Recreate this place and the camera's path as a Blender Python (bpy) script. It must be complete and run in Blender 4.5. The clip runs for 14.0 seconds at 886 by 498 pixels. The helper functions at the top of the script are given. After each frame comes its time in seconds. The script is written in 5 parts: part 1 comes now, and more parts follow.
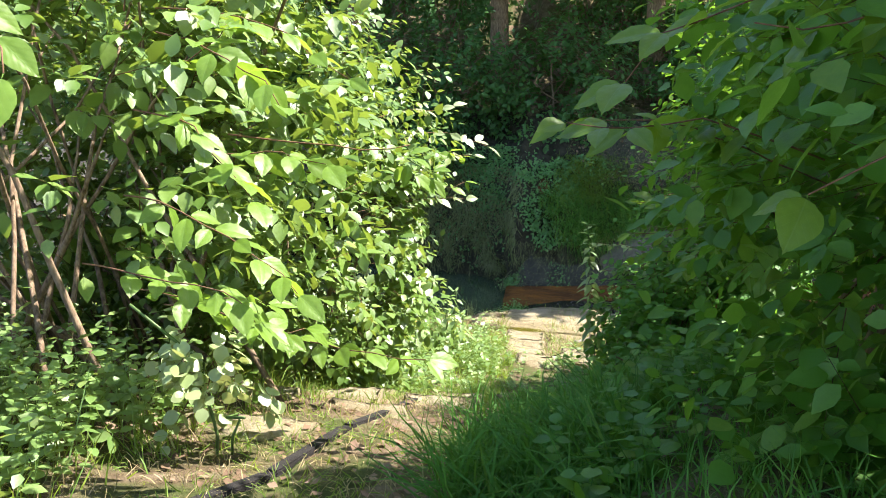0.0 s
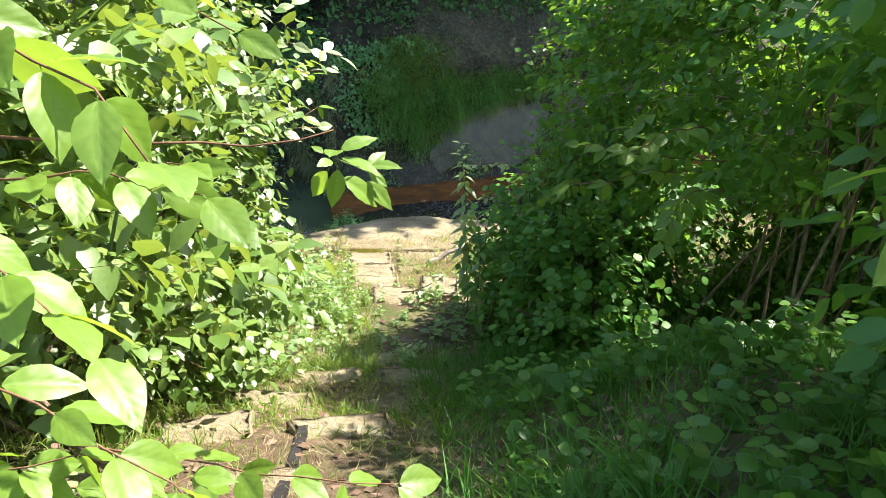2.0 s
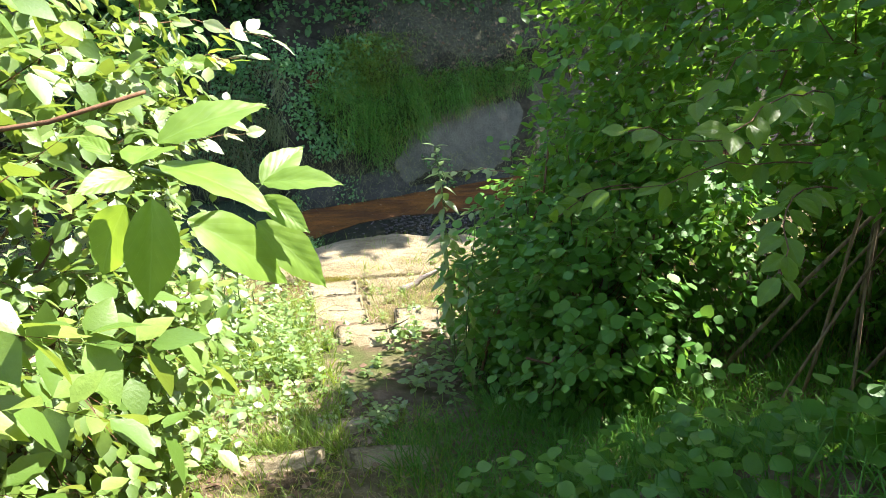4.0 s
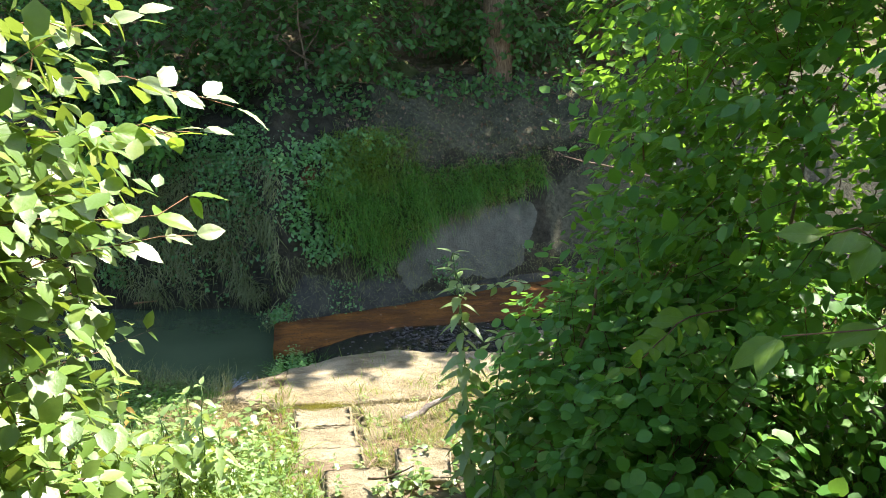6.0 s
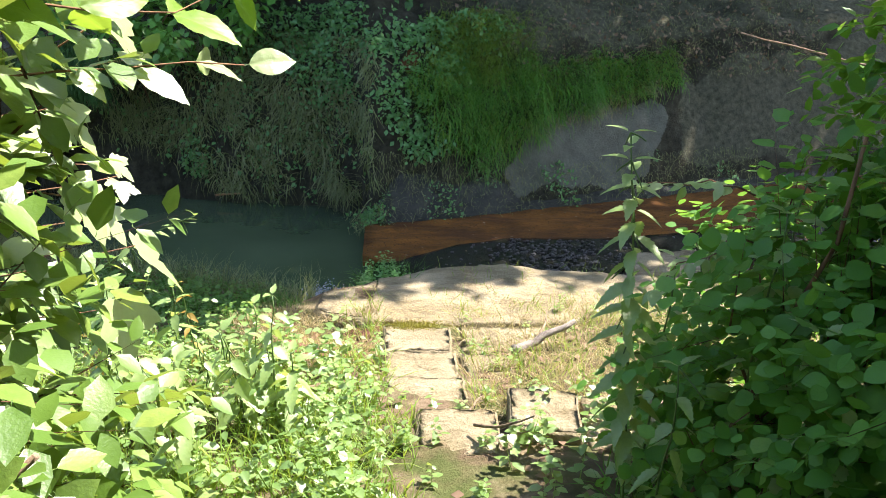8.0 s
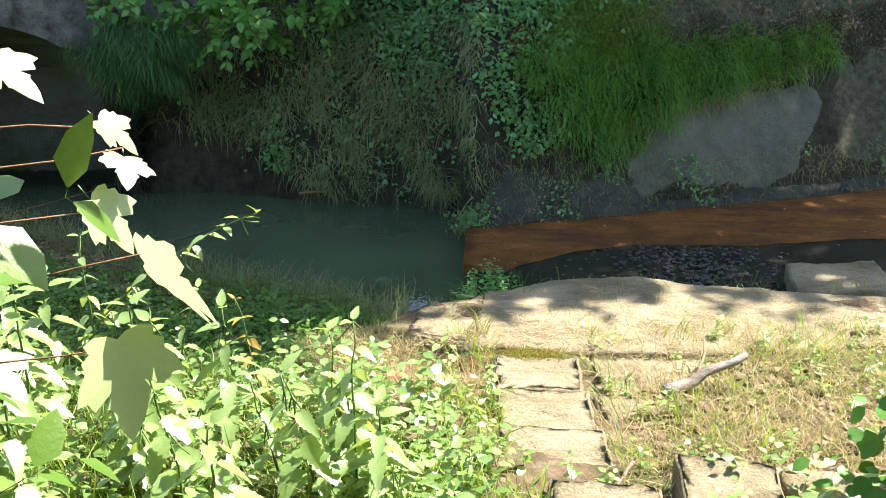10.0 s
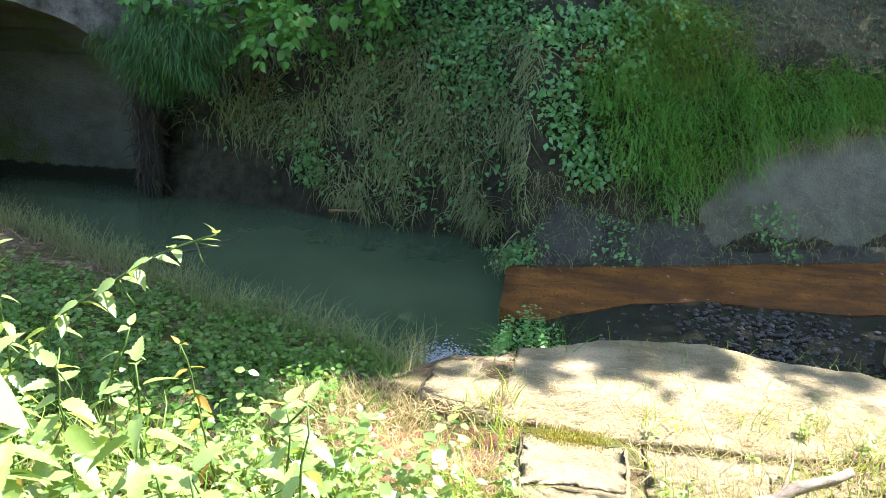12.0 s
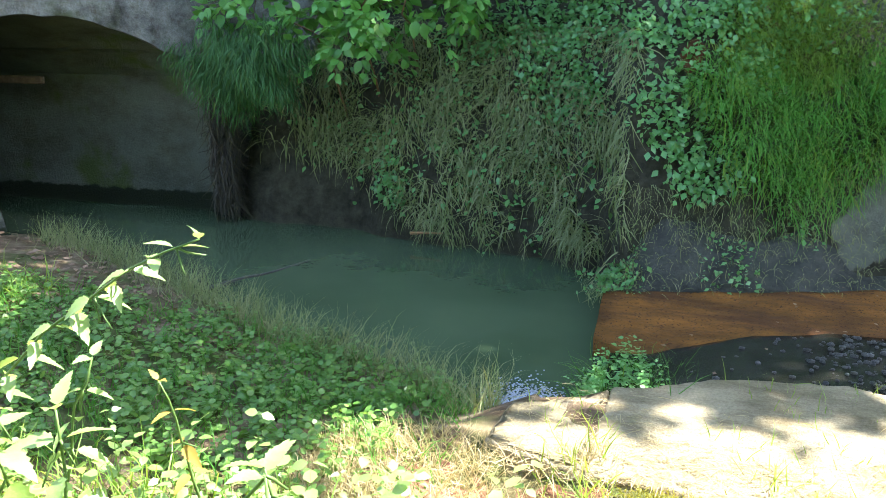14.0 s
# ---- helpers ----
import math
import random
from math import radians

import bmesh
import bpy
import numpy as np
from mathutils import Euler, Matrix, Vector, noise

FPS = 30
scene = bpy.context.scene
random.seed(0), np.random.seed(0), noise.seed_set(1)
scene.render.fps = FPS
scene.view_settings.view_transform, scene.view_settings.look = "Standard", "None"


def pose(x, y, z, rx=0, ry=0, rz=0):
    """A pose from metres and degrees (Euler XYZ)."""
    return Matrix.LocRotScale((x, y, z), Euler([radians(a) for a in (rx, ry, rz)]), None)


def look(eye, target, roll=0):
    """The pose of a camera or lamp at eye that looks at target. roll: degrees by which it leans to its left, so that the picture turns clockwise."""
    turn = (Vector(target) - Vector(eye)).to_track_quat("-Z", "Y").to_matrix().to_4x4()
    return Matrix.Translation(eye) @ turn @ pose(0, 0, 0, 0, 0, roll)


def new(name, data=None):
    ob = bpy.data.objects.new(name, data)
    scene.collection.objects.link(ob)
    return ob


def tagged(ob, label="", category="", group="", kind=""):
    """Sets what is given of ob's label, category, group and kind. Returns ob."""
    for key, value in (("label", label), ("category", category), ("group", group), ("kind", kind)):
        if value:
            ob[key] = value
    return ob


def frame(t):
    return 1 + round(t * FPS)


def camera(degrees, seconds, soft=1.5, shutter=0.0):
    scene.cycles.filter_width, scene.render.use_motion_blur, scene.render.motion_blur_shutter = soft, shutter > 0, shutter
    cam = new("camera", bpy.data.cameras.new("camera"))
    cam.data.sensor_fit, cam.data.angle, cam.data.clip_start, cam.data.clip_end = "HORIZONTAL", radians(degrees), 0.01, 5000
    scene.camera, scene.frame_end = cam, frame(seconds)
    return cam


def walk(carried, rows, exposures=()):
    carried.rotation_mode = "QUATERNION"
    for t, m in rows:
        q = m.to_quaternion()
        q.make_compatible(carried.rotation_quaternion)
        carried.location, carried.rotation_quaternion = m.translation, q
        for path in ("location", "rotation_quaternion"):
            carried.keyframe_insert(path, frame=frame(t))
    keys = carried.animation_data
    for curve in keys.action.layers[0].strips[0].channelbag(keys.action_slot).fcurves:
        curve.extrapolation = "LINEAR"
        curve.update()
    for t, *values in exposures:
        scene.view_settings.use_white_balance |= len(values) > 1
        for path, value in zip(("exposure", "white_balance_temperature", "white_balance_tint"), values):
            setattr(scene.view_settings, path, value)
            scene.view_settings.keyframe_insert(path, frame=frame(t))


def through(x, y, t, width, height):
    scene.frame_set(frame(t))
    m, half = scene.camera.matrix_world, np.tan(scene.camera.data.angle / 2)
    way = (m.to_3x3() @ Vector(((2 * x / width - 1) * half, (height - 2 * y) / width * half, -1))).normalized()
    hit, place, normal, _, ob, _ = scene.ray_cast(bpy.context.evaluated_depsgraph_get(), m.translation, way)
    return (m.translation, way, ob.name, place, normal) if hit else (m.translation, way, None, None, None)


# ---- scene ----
cam = camera(55.2, 14.0, soft=0.8)
PATH = [
    (0, (0.993, -0.431, 3.629), (0.749, 1.205, 3.238), 1.5),
    (0.5, (0.758, -0.036, 3.663), (0.519, 1.596, 3.252), -1.9),
    (1, (0.645, 0.277, 3.697), (0.647, 1.895, 3.176), -2.0),
    (1.5, (0.456, 0.633, 3.768), (0.646, 2.220, 3.190), -1.6),
    (2, (0.386, 0.955, 3.737), (0.570, 2.522, 3.104), 1.5),
    (2.2, (0.382, 1.059, 3.730), (0.575, 2.622, 3.089), 0.6),
    (4.3, (0.494, 2.319, 3.365), (0.740, 3.890, 2.766), -1.3),
    (4.5, (0.474, 2.421, 3.368), (0.718, 4.005, 2.802), -1.4),
    (5, (0.461, 2.672, 3.322), (0.715, 4.281, 2.836), -2.1),
    (5.5, (0.569, 2.922, 3.214), (0.831, 4.553, 2.814), -0.5),
    (6, (0.571, 3.209, 3.133), (0.830, 4.835, 2.711), -0.8),
    (6.5, (0.547, 3.451, 3.072), (0.608, 5.078, 2.581), -2.1),
    (7, (0.549, 3.715, 2.974), (0.592, 5.332, 2.451), -0.6),
    (7.2, (0.545, 3.822, 2.939), (0.595, 5.425, 2.376), 0.3),
    (9.3, (0.441, 4.975, 2.509), (0.541, 6.558, 1.897), 0.2),
    (9.5, (0.429, 5.066, 2.502), (0.516, 6.647, 1.882), -0.2),
    (10, (0.371, 5.311, 2.388), (0.268, 6.905, 1.805), -1.0),
    (10.5, (0.372, 5.576, 2.349), (0.286, 7.171, 1.766), -1.1),
    (11, (0.377, 5.774, 2.263), (0.224, 7.364, 1.679), 0.3),
    (11.5, (0.447, 5.994, 2.190), (0.254, 7.590, 1.640), 3.0),
    (12, (0.425, 6.140, 2.177), (0.214, 7.739, 1.641), 2.5),
    (12.5, (0.383, 6.185, 2.168), (-0.049, 7.739, 1.629), 0.9),
    (13, (0.483, 6.400, 2.112), (0.010, 7.966, 1.652), 1.7),
    (13.5, (0.503, 6.591, 2.028), (0.093, 8.178, 1.577), 2.8),
    (14, (0.474, 6.752, 1.928), (0.049, 8.327, 1.448), 0.1),
]
EXPOSURES = [(0, 1.85, 6420, 18), (2, 1.87, 6420, 19), (4.5, 2.14, 6430, 20), (5.5, 1.97, 6420, 20), (6.5, 2.06, 6420, 21), (7, 2.0, 6430, 22), (9.5, 2.05, 6420, 21), (10.5, 2.08, 6400, 19), (12.4, 2.6, 6330, 17), (13, 2.66, 6290, 15), (14, 3.0, 6270, 15)]
walk(cam, [(t, look(eye, target, roll)) for t, eye, target, roll in PATH], EXPOSURES)

# ---- light ----
SUN_DIR = Vector((0.75, 0.30, 1.2)).normalized()
world = bpy.data.worlds.new("sky")
scene.world = world
world.use_nodes = True
wn = world.node_tree.nodes
sky = wn.new("ShaderNodeTexSky")
sky.sky_type = "NISHITA"
sky.sun_disc = False
sky.sun_elevation = math.asin(SUN_DIR.z)
sky.sun_rotation = math.atan2(SUN_DIR.x, SUN_DIR.y)
wn["Background"].inputs["Strength"].default_value = 0.125
world.node_tree.links.new(sky.outputs[0], wn["Background"].inputs["Color"])
sun = new("sun", bpy.data.lights.new("sun", "SUN"))
sun.data.energy, sun.data.angle, sun.data.color = 5.0, radians(0.6), (1.0, 0.95, 0.86)
sun.matrix_world = look(SUN_DIR * 40, (0, 0, 0))


# ---- materials ----
def shader(name, rough=0.7, spec=0.3):
    m = bpy.data.materials.new(name)
    m.use_nodes = True
    t = m.node_tree
    b = t.nodes["Principled BSDF"]
    b.inputs["Roughness"].default_value = rough
    b.inputs["Specular IOR Level"].default_value = spec
    return m, t, b


def node(t, kind, **values):
    n = t.nodes.new(kind)
    for key, value in values.items():
        n.inputs[key.replace("_", " ")].default_value = value
    return n


def ramp(t, source, stops):
    r = t.nodes.new("ShaderNodeValToRGB")
    e = r.color_ramp.elements
    while len(e) < len(stops):
        e.new(0.5)
    for el, (p, c) in zip(e, stops):
        el.position, el.color = p, (*c, 1)
    t.links.new(source, r.inputs[0])
    return r


def coords(t, scale=(1, 1, 1)):
    g = t.nodes.new("ShaderNodeNewGeometry")
    mp = node(t, "ShaderNodeMapping")
    mp.inputs["Scale"].default_value = scale
    t.links.new(g.outputs["Position"], mp.inputs["Vector"])
    return mp.outputs[0]


def noisy(t, vec, scale, detail=6, rough=0.6):
    n = node(t, "ShaderNodeTexNoise", Scale=scale, Detail=detail, Roughness=rough)
    t.links.new(vec, n.inputs["Vector"])
    return n.outputs["Fac"]


def mixed(t, fac, a, b):
    m = t.nodes.new("ShaderNodeMix")
    m.data_type = "RGBA"
    for sock, v in ((m.inputs[0], fac), (m.inputs[6], a), (m.inputs[7], b)):
        if hasattr(v, "is_output"):
            t.links.new(v, sock)
        elif isinstance(v, tuple):
            sock.default_value = (*v, 1)
        else:
            sock.default_value = v
    return m.outputs[2]


def bumped(t, b, height, strength, dist=0.01):
    n = node(t, "ShaderNodeBump", Strength=strength, Distance=dist)
    t.links.new(height, n.inputs["Height"])
    t.links.new(n.outputs[0], b.inputs["Normal"])


def leaf_material(name, dark, mid, light, gloss=0.45, through=0.35, shine=0.4):
    """Leaf: glossy skin over a body that lets some light through; each leaf takes its own green."""
    m, t, b = shader(name, gloss, shine)
    g = t.nodes.new("ShaderNodeNewGeometry")
    c = ramp(t, g.outputs["Random Per Island"], [(0.0, dark), (0.45, mid), (0.9, light), (1.0, tuple(0.6 * v + 0.4 * w for v, w in zip(light, (0.25, 0.2, 0.02))))])
    v = coords(t)
    patch = noisy(t, v, 60, 3)
    col = mixed(t, patch, c.outputs[0], tuple(0.8 * x for x in mid))
    t.links.new(col, b.inputs["Base Color"])
    bumped(t, b, noisy(t, v, 150, 2), 0.25, 0.004)
    tr = t.nodes.new("ShaderNodeBsdfTranslucent")
    warm = mixed(t, 0.45, col, tuple(min(1, 2.4 * x) for x in (light[0] * 1.15, light[1], light[2] * 0.5)))
    t.links.new(warm, tr.inputs["Color"])
    mx = t.nodes.new("ShaderNodeMixShader")
    mx.inputs[0].default_value = through
    t.links.new(b.outputs[0], mx.inputs[1])
    t.links.new(tr.outputs[0], mx.inputs[2])
    t.links.new(mx.outputs[0], t.nodes["Material Output"].inputs["Surface"])
    return m


def veined(m):
    """Adds a midrib and curved side veins, from the leaf's own coordinates."""
    t = m.node_tree
    b = t.nodes["Principled BSDF"]
    at = t.nodes.new("ShaderNodeAttribute")
    at.attribute_name = "leaf_uv"
    sep = t.nodes.new("ShaderNodeSeparateXYZ")
    t.links.new(at.outputs["Vector"], sep.inputs[0])

    def calc(op, a, b2=None, c=None):
        n = t.nodes.new("ShaderNodeMath")
        n.operation = op
        for sock, val in zip(n.inputs, (a, b2, c)):
            if hasattr(val, "is_output"):
                t.links.new(val, sock)
            elif val is not None:
                sock.default_value = val
        return n.outputs[0]

    across = calc("ABSOLUTE", sep.outputs["Y"])
    phase = calc("SUBTRACT", calc("MULTIPLY", sep.outputs["X"], 5.5), calc("MULTIPLY", calc("POWER", across, 0.75), 7.0))
    side = calc("PINGPONG", phase, 0.5)
    line = calc("LESS_THAN", side, 0.022)
    rib = calc("LESS_THAN", across, 0.009)
    vein = calc("MAXIMUM", line, rib)
    old = b.inputs["Base Color"].links[0].from_socket
    t.links.new(mixed(t, calc("MULTIPLY", vein, 0.3), old, (0.24, 0.38, 0.12)), b.inputs["Base Color"])
    for n in list(t.nodes):
        if n.bl_idname == "ShaderNodeBump":
            n.inputs["Distance"].default_value, n.inputs["Strength"].default_value = 0.0006, 0.4
            grain = n.inputs["Height"].links[0].from_socket
            t.links.new(calc("ADD", calc("MULTIPLY", side, 1.6), calc("MULTIPLY", grain, 0.3)), n.inputs["Height"])
    return m


def stone_material(name, dark, light, moss, scale=3.0, moss_at=0.62):
    m, t, b = shader(name, 0.9, 0.2)
    v = coords(t)
    c = ramp(t, noisy(t, v, scale, 8, 0.65), [(0.3, dark), (0.7, light)])
    grain = ramp(t, noisy(t, v, 90, 4), [(0.3, (0.55, 0.55, 0.55)), (0.7, (1, 1, 1))])
    mul = t.nodes.new("ShaderNodeMix")
    mul.data_type, mul.blend_type = "RGBA", "MULTIPLY"
    mul.inputs[0].default_value = 0.7
    t.links.new(c.outputs[0], mul.inputs[6])
    t.links.new(grain.outputs[0], mul.inputs[7])
    stain = ramp(t, noisy(t, coords(t, (0.6, 1.6, 1)), scale * 2.3, 9, 0.75), [(0.34, (0.55, 0.5, 0.42)), (0.54, (1, 1, 1))])
    mul2 = t.nodes.new("ShaderNodeMix")
    mul2.data_type, mul2.blend_type = "RGBA", "MULTIPLY"
    mul2.inputs[0].default_value = 0.85
    t.links.new(mul.outputs[2], mul2.inputs[6])
    t.links.new(stain.outputs[0], mul2.inputs[7])
    mul = mul2
    mfac = ramp(t, noisy(t, v, 1.7, 7), [(moss_at, (0, 0, 0)), (moss_at + 0.1, (0.8, 0.8, 0.8))])
    t.links.new(mixed(t, mfac.outputs[0], mul.outputs[2], moss), b.inputs["Base Color"])
    bumped(t, b, noisy(t, v, 40, 8, 0.7), 0.9, 0.03)
    return m


def bark_material(name, dark, light):
    m, t, b = shader(name, 0.9, 0.15)
    v = coords(t, (1, 1, 0.25))
    n = noisy(t, v, 45, 6)
    t.links.new(ramp(t, n, [(0.3, dark), (0.7, light)]).outputs[0], b.inputs["Base Color"])
    bumped(t, b, n, 0.6, 0.01)
    return m


DOGWOOD = leaf_material("dogwood_leaf", (0.05, 0.12, 0.015), (0.105, 0.205, 0.026), (0.235, 0.35, 0.07), 0.46, 0.26, 0.75)
HAZEL = leaf_material("hedge_leaf", (0.032, 0.13, 0.013), (0.066, 0.21, 0.021), (0.155, 0.31, 0.04), 0.44, 0.42, 0.4)
BRAMBLE = leaf_material("bramble_leaf", (0.045, 0.16, 0.022), (0.085, 0.25, 0.036), (0.16, 0.34, 0.06), 0.5, 0.35, 0.35)
# sun glare put into the colour; serves maple, dogwood ends and young shoot
SUNLIT_PALE = leaf_material("sunlit_pale_leaf", (0.20, 0.29, 0.10), (0.28, 0.37, 0.15), (0.36, 0.45, 0.21), 0.4, 0.25, 0.9)
WEED = leaf_material("weed_leaf", (0.08, 0.17, 0.03), (0.15, 0.27, 0.06), (0.27, 0.38, 0.12), 0.46, 0.35, 1.0)
IVY = leaf_material("ivy_leaf", (0.055, 0.17, 0.042), (0.11, 0.28, 0.075), (0.18, 0.37, 0.115), 0.36, 0.2, 0.5)
# near-black: the darkness of the gap beside the culvert, put into colour
GAP_DARK = leaf_material("gap_dark_blade", (0.02, 0.017, 0.012), (0.05, 0.042, 0.028), (0.10, 0.085, 0.05), 0.8, 0.05)
MOSS = leaf_material("moss", (0.10, 0.12, 0.015), (0.2, 0.2, 0.025), (0.3, 0.28, 0.04), 0.8, 0.2)
FERN = leaf_material("fern_frond", (0.022, 0.08, 0.017), (0.038, 0.12, 0.025), (0.06, 0.165, 0.035), 0.6, 0.2)
OVERHANG = leaf_material("overhanging_leaf", (0.05, 0.17, 0.025), (0.10, 0.28, 0.045), (0.16, 0.36, 0.08), 0.4, 0.25, 0.5)
BANKHERB = leaf_material("creeping_herb_leaf", (0.045, 0.13, 0.018), (0.09, 0.20, 0.03), (0.17, 0.29, 0.06), 0.42, 0.25, 0.5)
# darker copy of the grass green, with shade put into the colour
SHADE_GRASS = leaf_material("shade_grass_blade", (0.03, 0.12, 0.015), (0.055, 0.19, 0.025), (0.12, 0.28, 0.045), 0.55, 0.3, 0.2)
PATCHGRASS = leaf_material("patch_grass_blade", (0.045, 0.16, 0.018), (0.08, 0.25, 0.03), (0.15, 0.33, 0.05), 0.5, 0.25, 0.35)
WOODS = leaf_material("woods_leaf", (0.03, 0.10, 0.025), (0.06, 0.17, 0.042), (0.10, 0.24, 0.06), 0.5, 0.3)
GRASS = leaf_material("grass_blade", (0.06, 0.15, 0.018), (0.13, 0.25, 0.03), (0.27, 0.37, 0.07), 0.5, 0.35)
DRY = leaf_material("dry_grass_blade", (0.16, 0.11, 0.05), (0.34, 0.26, 0.13), (0.58, 0.48, 0.28), 0.7, 0.25)
LITTER = leaf_material("dead_leaf", (0.09, 0.055, 0.03), (0.19, 0.12, 0.07), (0.33, 0.24, 0.16), 0.8, 0.1)
HAIRY = leaf_material("hanging_grass_blade", (0.07, 0.13, 0.035), (0.16, 0.21, 0.07), (0.36, 0.34, 0.18), 0.65, 0.2)
STEM = leaf_material("green_stem", (0.06, 0.13, 0.03), (0.09, 0.16, 0.04), (0.12, 0.2, 0.05), 0.5, 0.1)
HERO_DOGWOOD = veined(leaf_material("dogwood_leaf_close", (0.07, 0.17, 0.012), (0.12, 0.24, 0.022), (0.20, 0.33, 0.045), 0.46, 0.42, 0.5))
HERO_HEDGE = veined(leaf_material("hedge_leaf_close", (0.055, 0.15, 0.012), (0.10, 0.22, 0.02), (0.18, 0.30, 0.035), 0.42, 0.5, 0.35))
BARK = bark_material("shrub_bark", (0.09, 0.06, 0.038), (0.34, 0.25, 0.16))
TWIG = bark_material("twig_bark", (0.10, 0.05, 0.03), (0.26, 0.15, 0.08))
SAND = stone_material("weathered_sandstone", (0.22, 0.185, 0.10), (0.45, 0.39, 0.245), (0.085, 0.11, 0.025), 2.5, 0.66)
CONCRETE = stone_material("lichened_concrete", (0.05, 0.048, 0.038), (0.33, 0.32, 0.275), (0.055, 0.065, 0.02), 6.0, 0.55)
TUNNEL = stone_material("damp_culvert_concrete", (0.10, 0.11, 0.08), (0.20, 0.21, 0.155), (0.07, 0.10, 0.015), 1.2, 0.56)
def wet_foot(m, top):
    """A dark slimy band up to the height of high water."""
    t = m.node_tree
    b = t.nodes["Principled BSDF"]
    old = b.inputs["Base Color"].links[0].from_socket
    g = t.nodes.new("ShaderNodeNewGeometry")
    sep = t.nodes.new("ShaderNodeSeparateXYZ")
    t.links.new(g.outputs["Position"], sep.inputs[0])
    add = t.nodes.new("ShaderNodeMath")
    add.operation = "MULTIPLY_ADD"
    t.links.new(noisy(t, coords(t), 7, 5), add.inputs[0])
    add.inputs[1].default_value = 0.12
    t.links.new(sep.outputs["Z"], add.inputs[2])
    f = ramp(t, add.outputs[0], [(top, (1, 1, 1)), (top + 0.02, (0, 0, 0))])
    t.links.new(mixed(t, f.outputs[0], old, (0.02, 0.025, 0.012)), b.inputs["Base Color"])


wet_foot(TUNNEL, 0.22)
wet_foot(CONCRETE, 0.2)


def rust_material():
    """Iron ochre lying in long streaks, browner and wetter downstream of the pool."""
    m, t, b = shader("iron_stained_mud", 0.85, 0.15)
    c = ramp(t, noisy(t, coords(t, (0.7, 1.4, 1)), 3.0, 9, 0.7), [(0.28, (0.045, 0.022, 0.008)), (0.45, (0.13, 0.056, 0.013)), (0.62, (0.24, 0.10, 0.019)), (0.8, (0.33, 0.15, 0.033))])
    slime = ramp(t, noisy(t, coords(t, (0.3, 2.4, 1)), 2.1, 7, 0.65), [(0.5, (0, 0, 0)), (0.66, (0.9, 0.9, 0.9))])
    col = mixed(t, slime.outputs[0], c.outputs[0], (0.075, 0.034, 0.014))
    specks = ramp(t, noisy(t, coords(t), 70, 3, 0.6), [(0.36, (1, 1, 1)), (0.42, (0, 0, 0))])
    t.links.new(mixed(t, specks.outputs[0], col, (0.05, 0.022, 0.01)), b.inputs["Base Color"])
    bumped(t, b, noisy(t, coords(t, (0.5, 1.5, 1)), 22, 8, 0.7), 0.8, 0.025)
    return m


RUST = rust_material()


def ground_material():
    """Soil with litter and thin green; masks lay in the grey dirt face, the damp dark bank and the wet mud."""
    m, t, b = shader("bank_soil", 0.95, 0.1)
    v = coords(t)
    soil = ramp(t, noisy(t, v, 6, 9, 0.7), [(0.25, (0.05, 0.034, 0.02)), (0.5, (0.15, 0.11, 0.065)), (0.75, (0.32, 0.26, 0.17))])
    green = ramp(t, noisy(t, v, 2.2, 6), [(0.45, (0, 0, 0)), (0.6, (0.7, 0.7, 0.7))])
    c = mixed(t, green.outputs[0], soil.outputs[0], (0.06, 0.10, 0.02))
    wob = noisy(t, v, 5, 8, 0.7)
    for key, dark, light, scale in (("damp", (0.02, 0.019, 0.012), (0.085, 0.077, 0.048), 9), ("dirt", (0.04, 0.04, 0.024), (0.15, 0.145, 0.092), 16), ("pale", (0.11, 0.108, 0.078), (0.19, 0.186, 0.135), 7), ("red", (0.07, 0.026, 0.014), (0.24, 0.10, 0.05), 14), ("mud", (0.012, 0.011, 0.010), (0.05, 0.045, 0.04), 14)):
        a = t.nodes.new("ShaderNodeAttribute")
        a.attribute_name = key
        add = t.nodes.new("ShaderNodeMath")
        add.operation = "ADD"
        t.links.new(a.outputs["Fac"], add.inputs[0])
        t.links.new(wob, add.inputs[1])
        f = ramp(t, add.outputs[0], [(0.93, (0, 0, 0)), (1.0, (1, 1, 1))])
        f.color_ramp.elements[0].position, f.color_ramp.elements[1].position = 0.9, 1.0
        c = mixed(t, f.outputs[0], c, ramp(t, noisy(t, v, scale, 8, 0.7), [(0.3, dark), (0.7, light)]).outputs[0])
    t.links.new(c, b.inputs["Base Color"])
    bumped(t, b, noisy(t, v, 35, 8, 0.75), 0.9, 0.03)
    return m


def simple_soil(name, dark, light, rough, scale=8.0, bump=0.8):
    m, t, b = shader(name, rough, 0.4)
    v = coords(t)
    c = ramp(t, noisy(t, v, scale, 9, 0.7), [(0.3, dark), (0.7, light)])
    t.links.new(c.outputs[0], b.inputs["Base Color"])
    bumped(t, b, noisy(t, v, scale * 5, 8, 0.7), bump, 0.02)
    return m


SOIL = ground_material()
DAMP = simple_soil("damp_dark_bank", (0.025, 0.022, 0.018), (0.10, 0.09, 0.07), 0.7)
BLACKENED = simple_soil("blackened_wood", (0.008, 0.007, 0.006), (0.035, 0.03, 0.025), 0.85, 20.0)
PEBBLE = simple_soil("wet_pebble", (0.012, 0.012, 0.010), (0.10, 0.095, 0.085), 0.3, 30.0, 0.6)
DAMPFOOT = simple_soil("damp_grey_mud", (0.018, 0.018, 0.012), (0.085, 0.082, 0.058), 0.8, 7.0, 1.6)
BLACKMUD = simple_soil("wet_black_mud", (0.010, 0.011, 0.008), (0.035, 0.035, 0.026), 0.16, 6.0, 0.25)


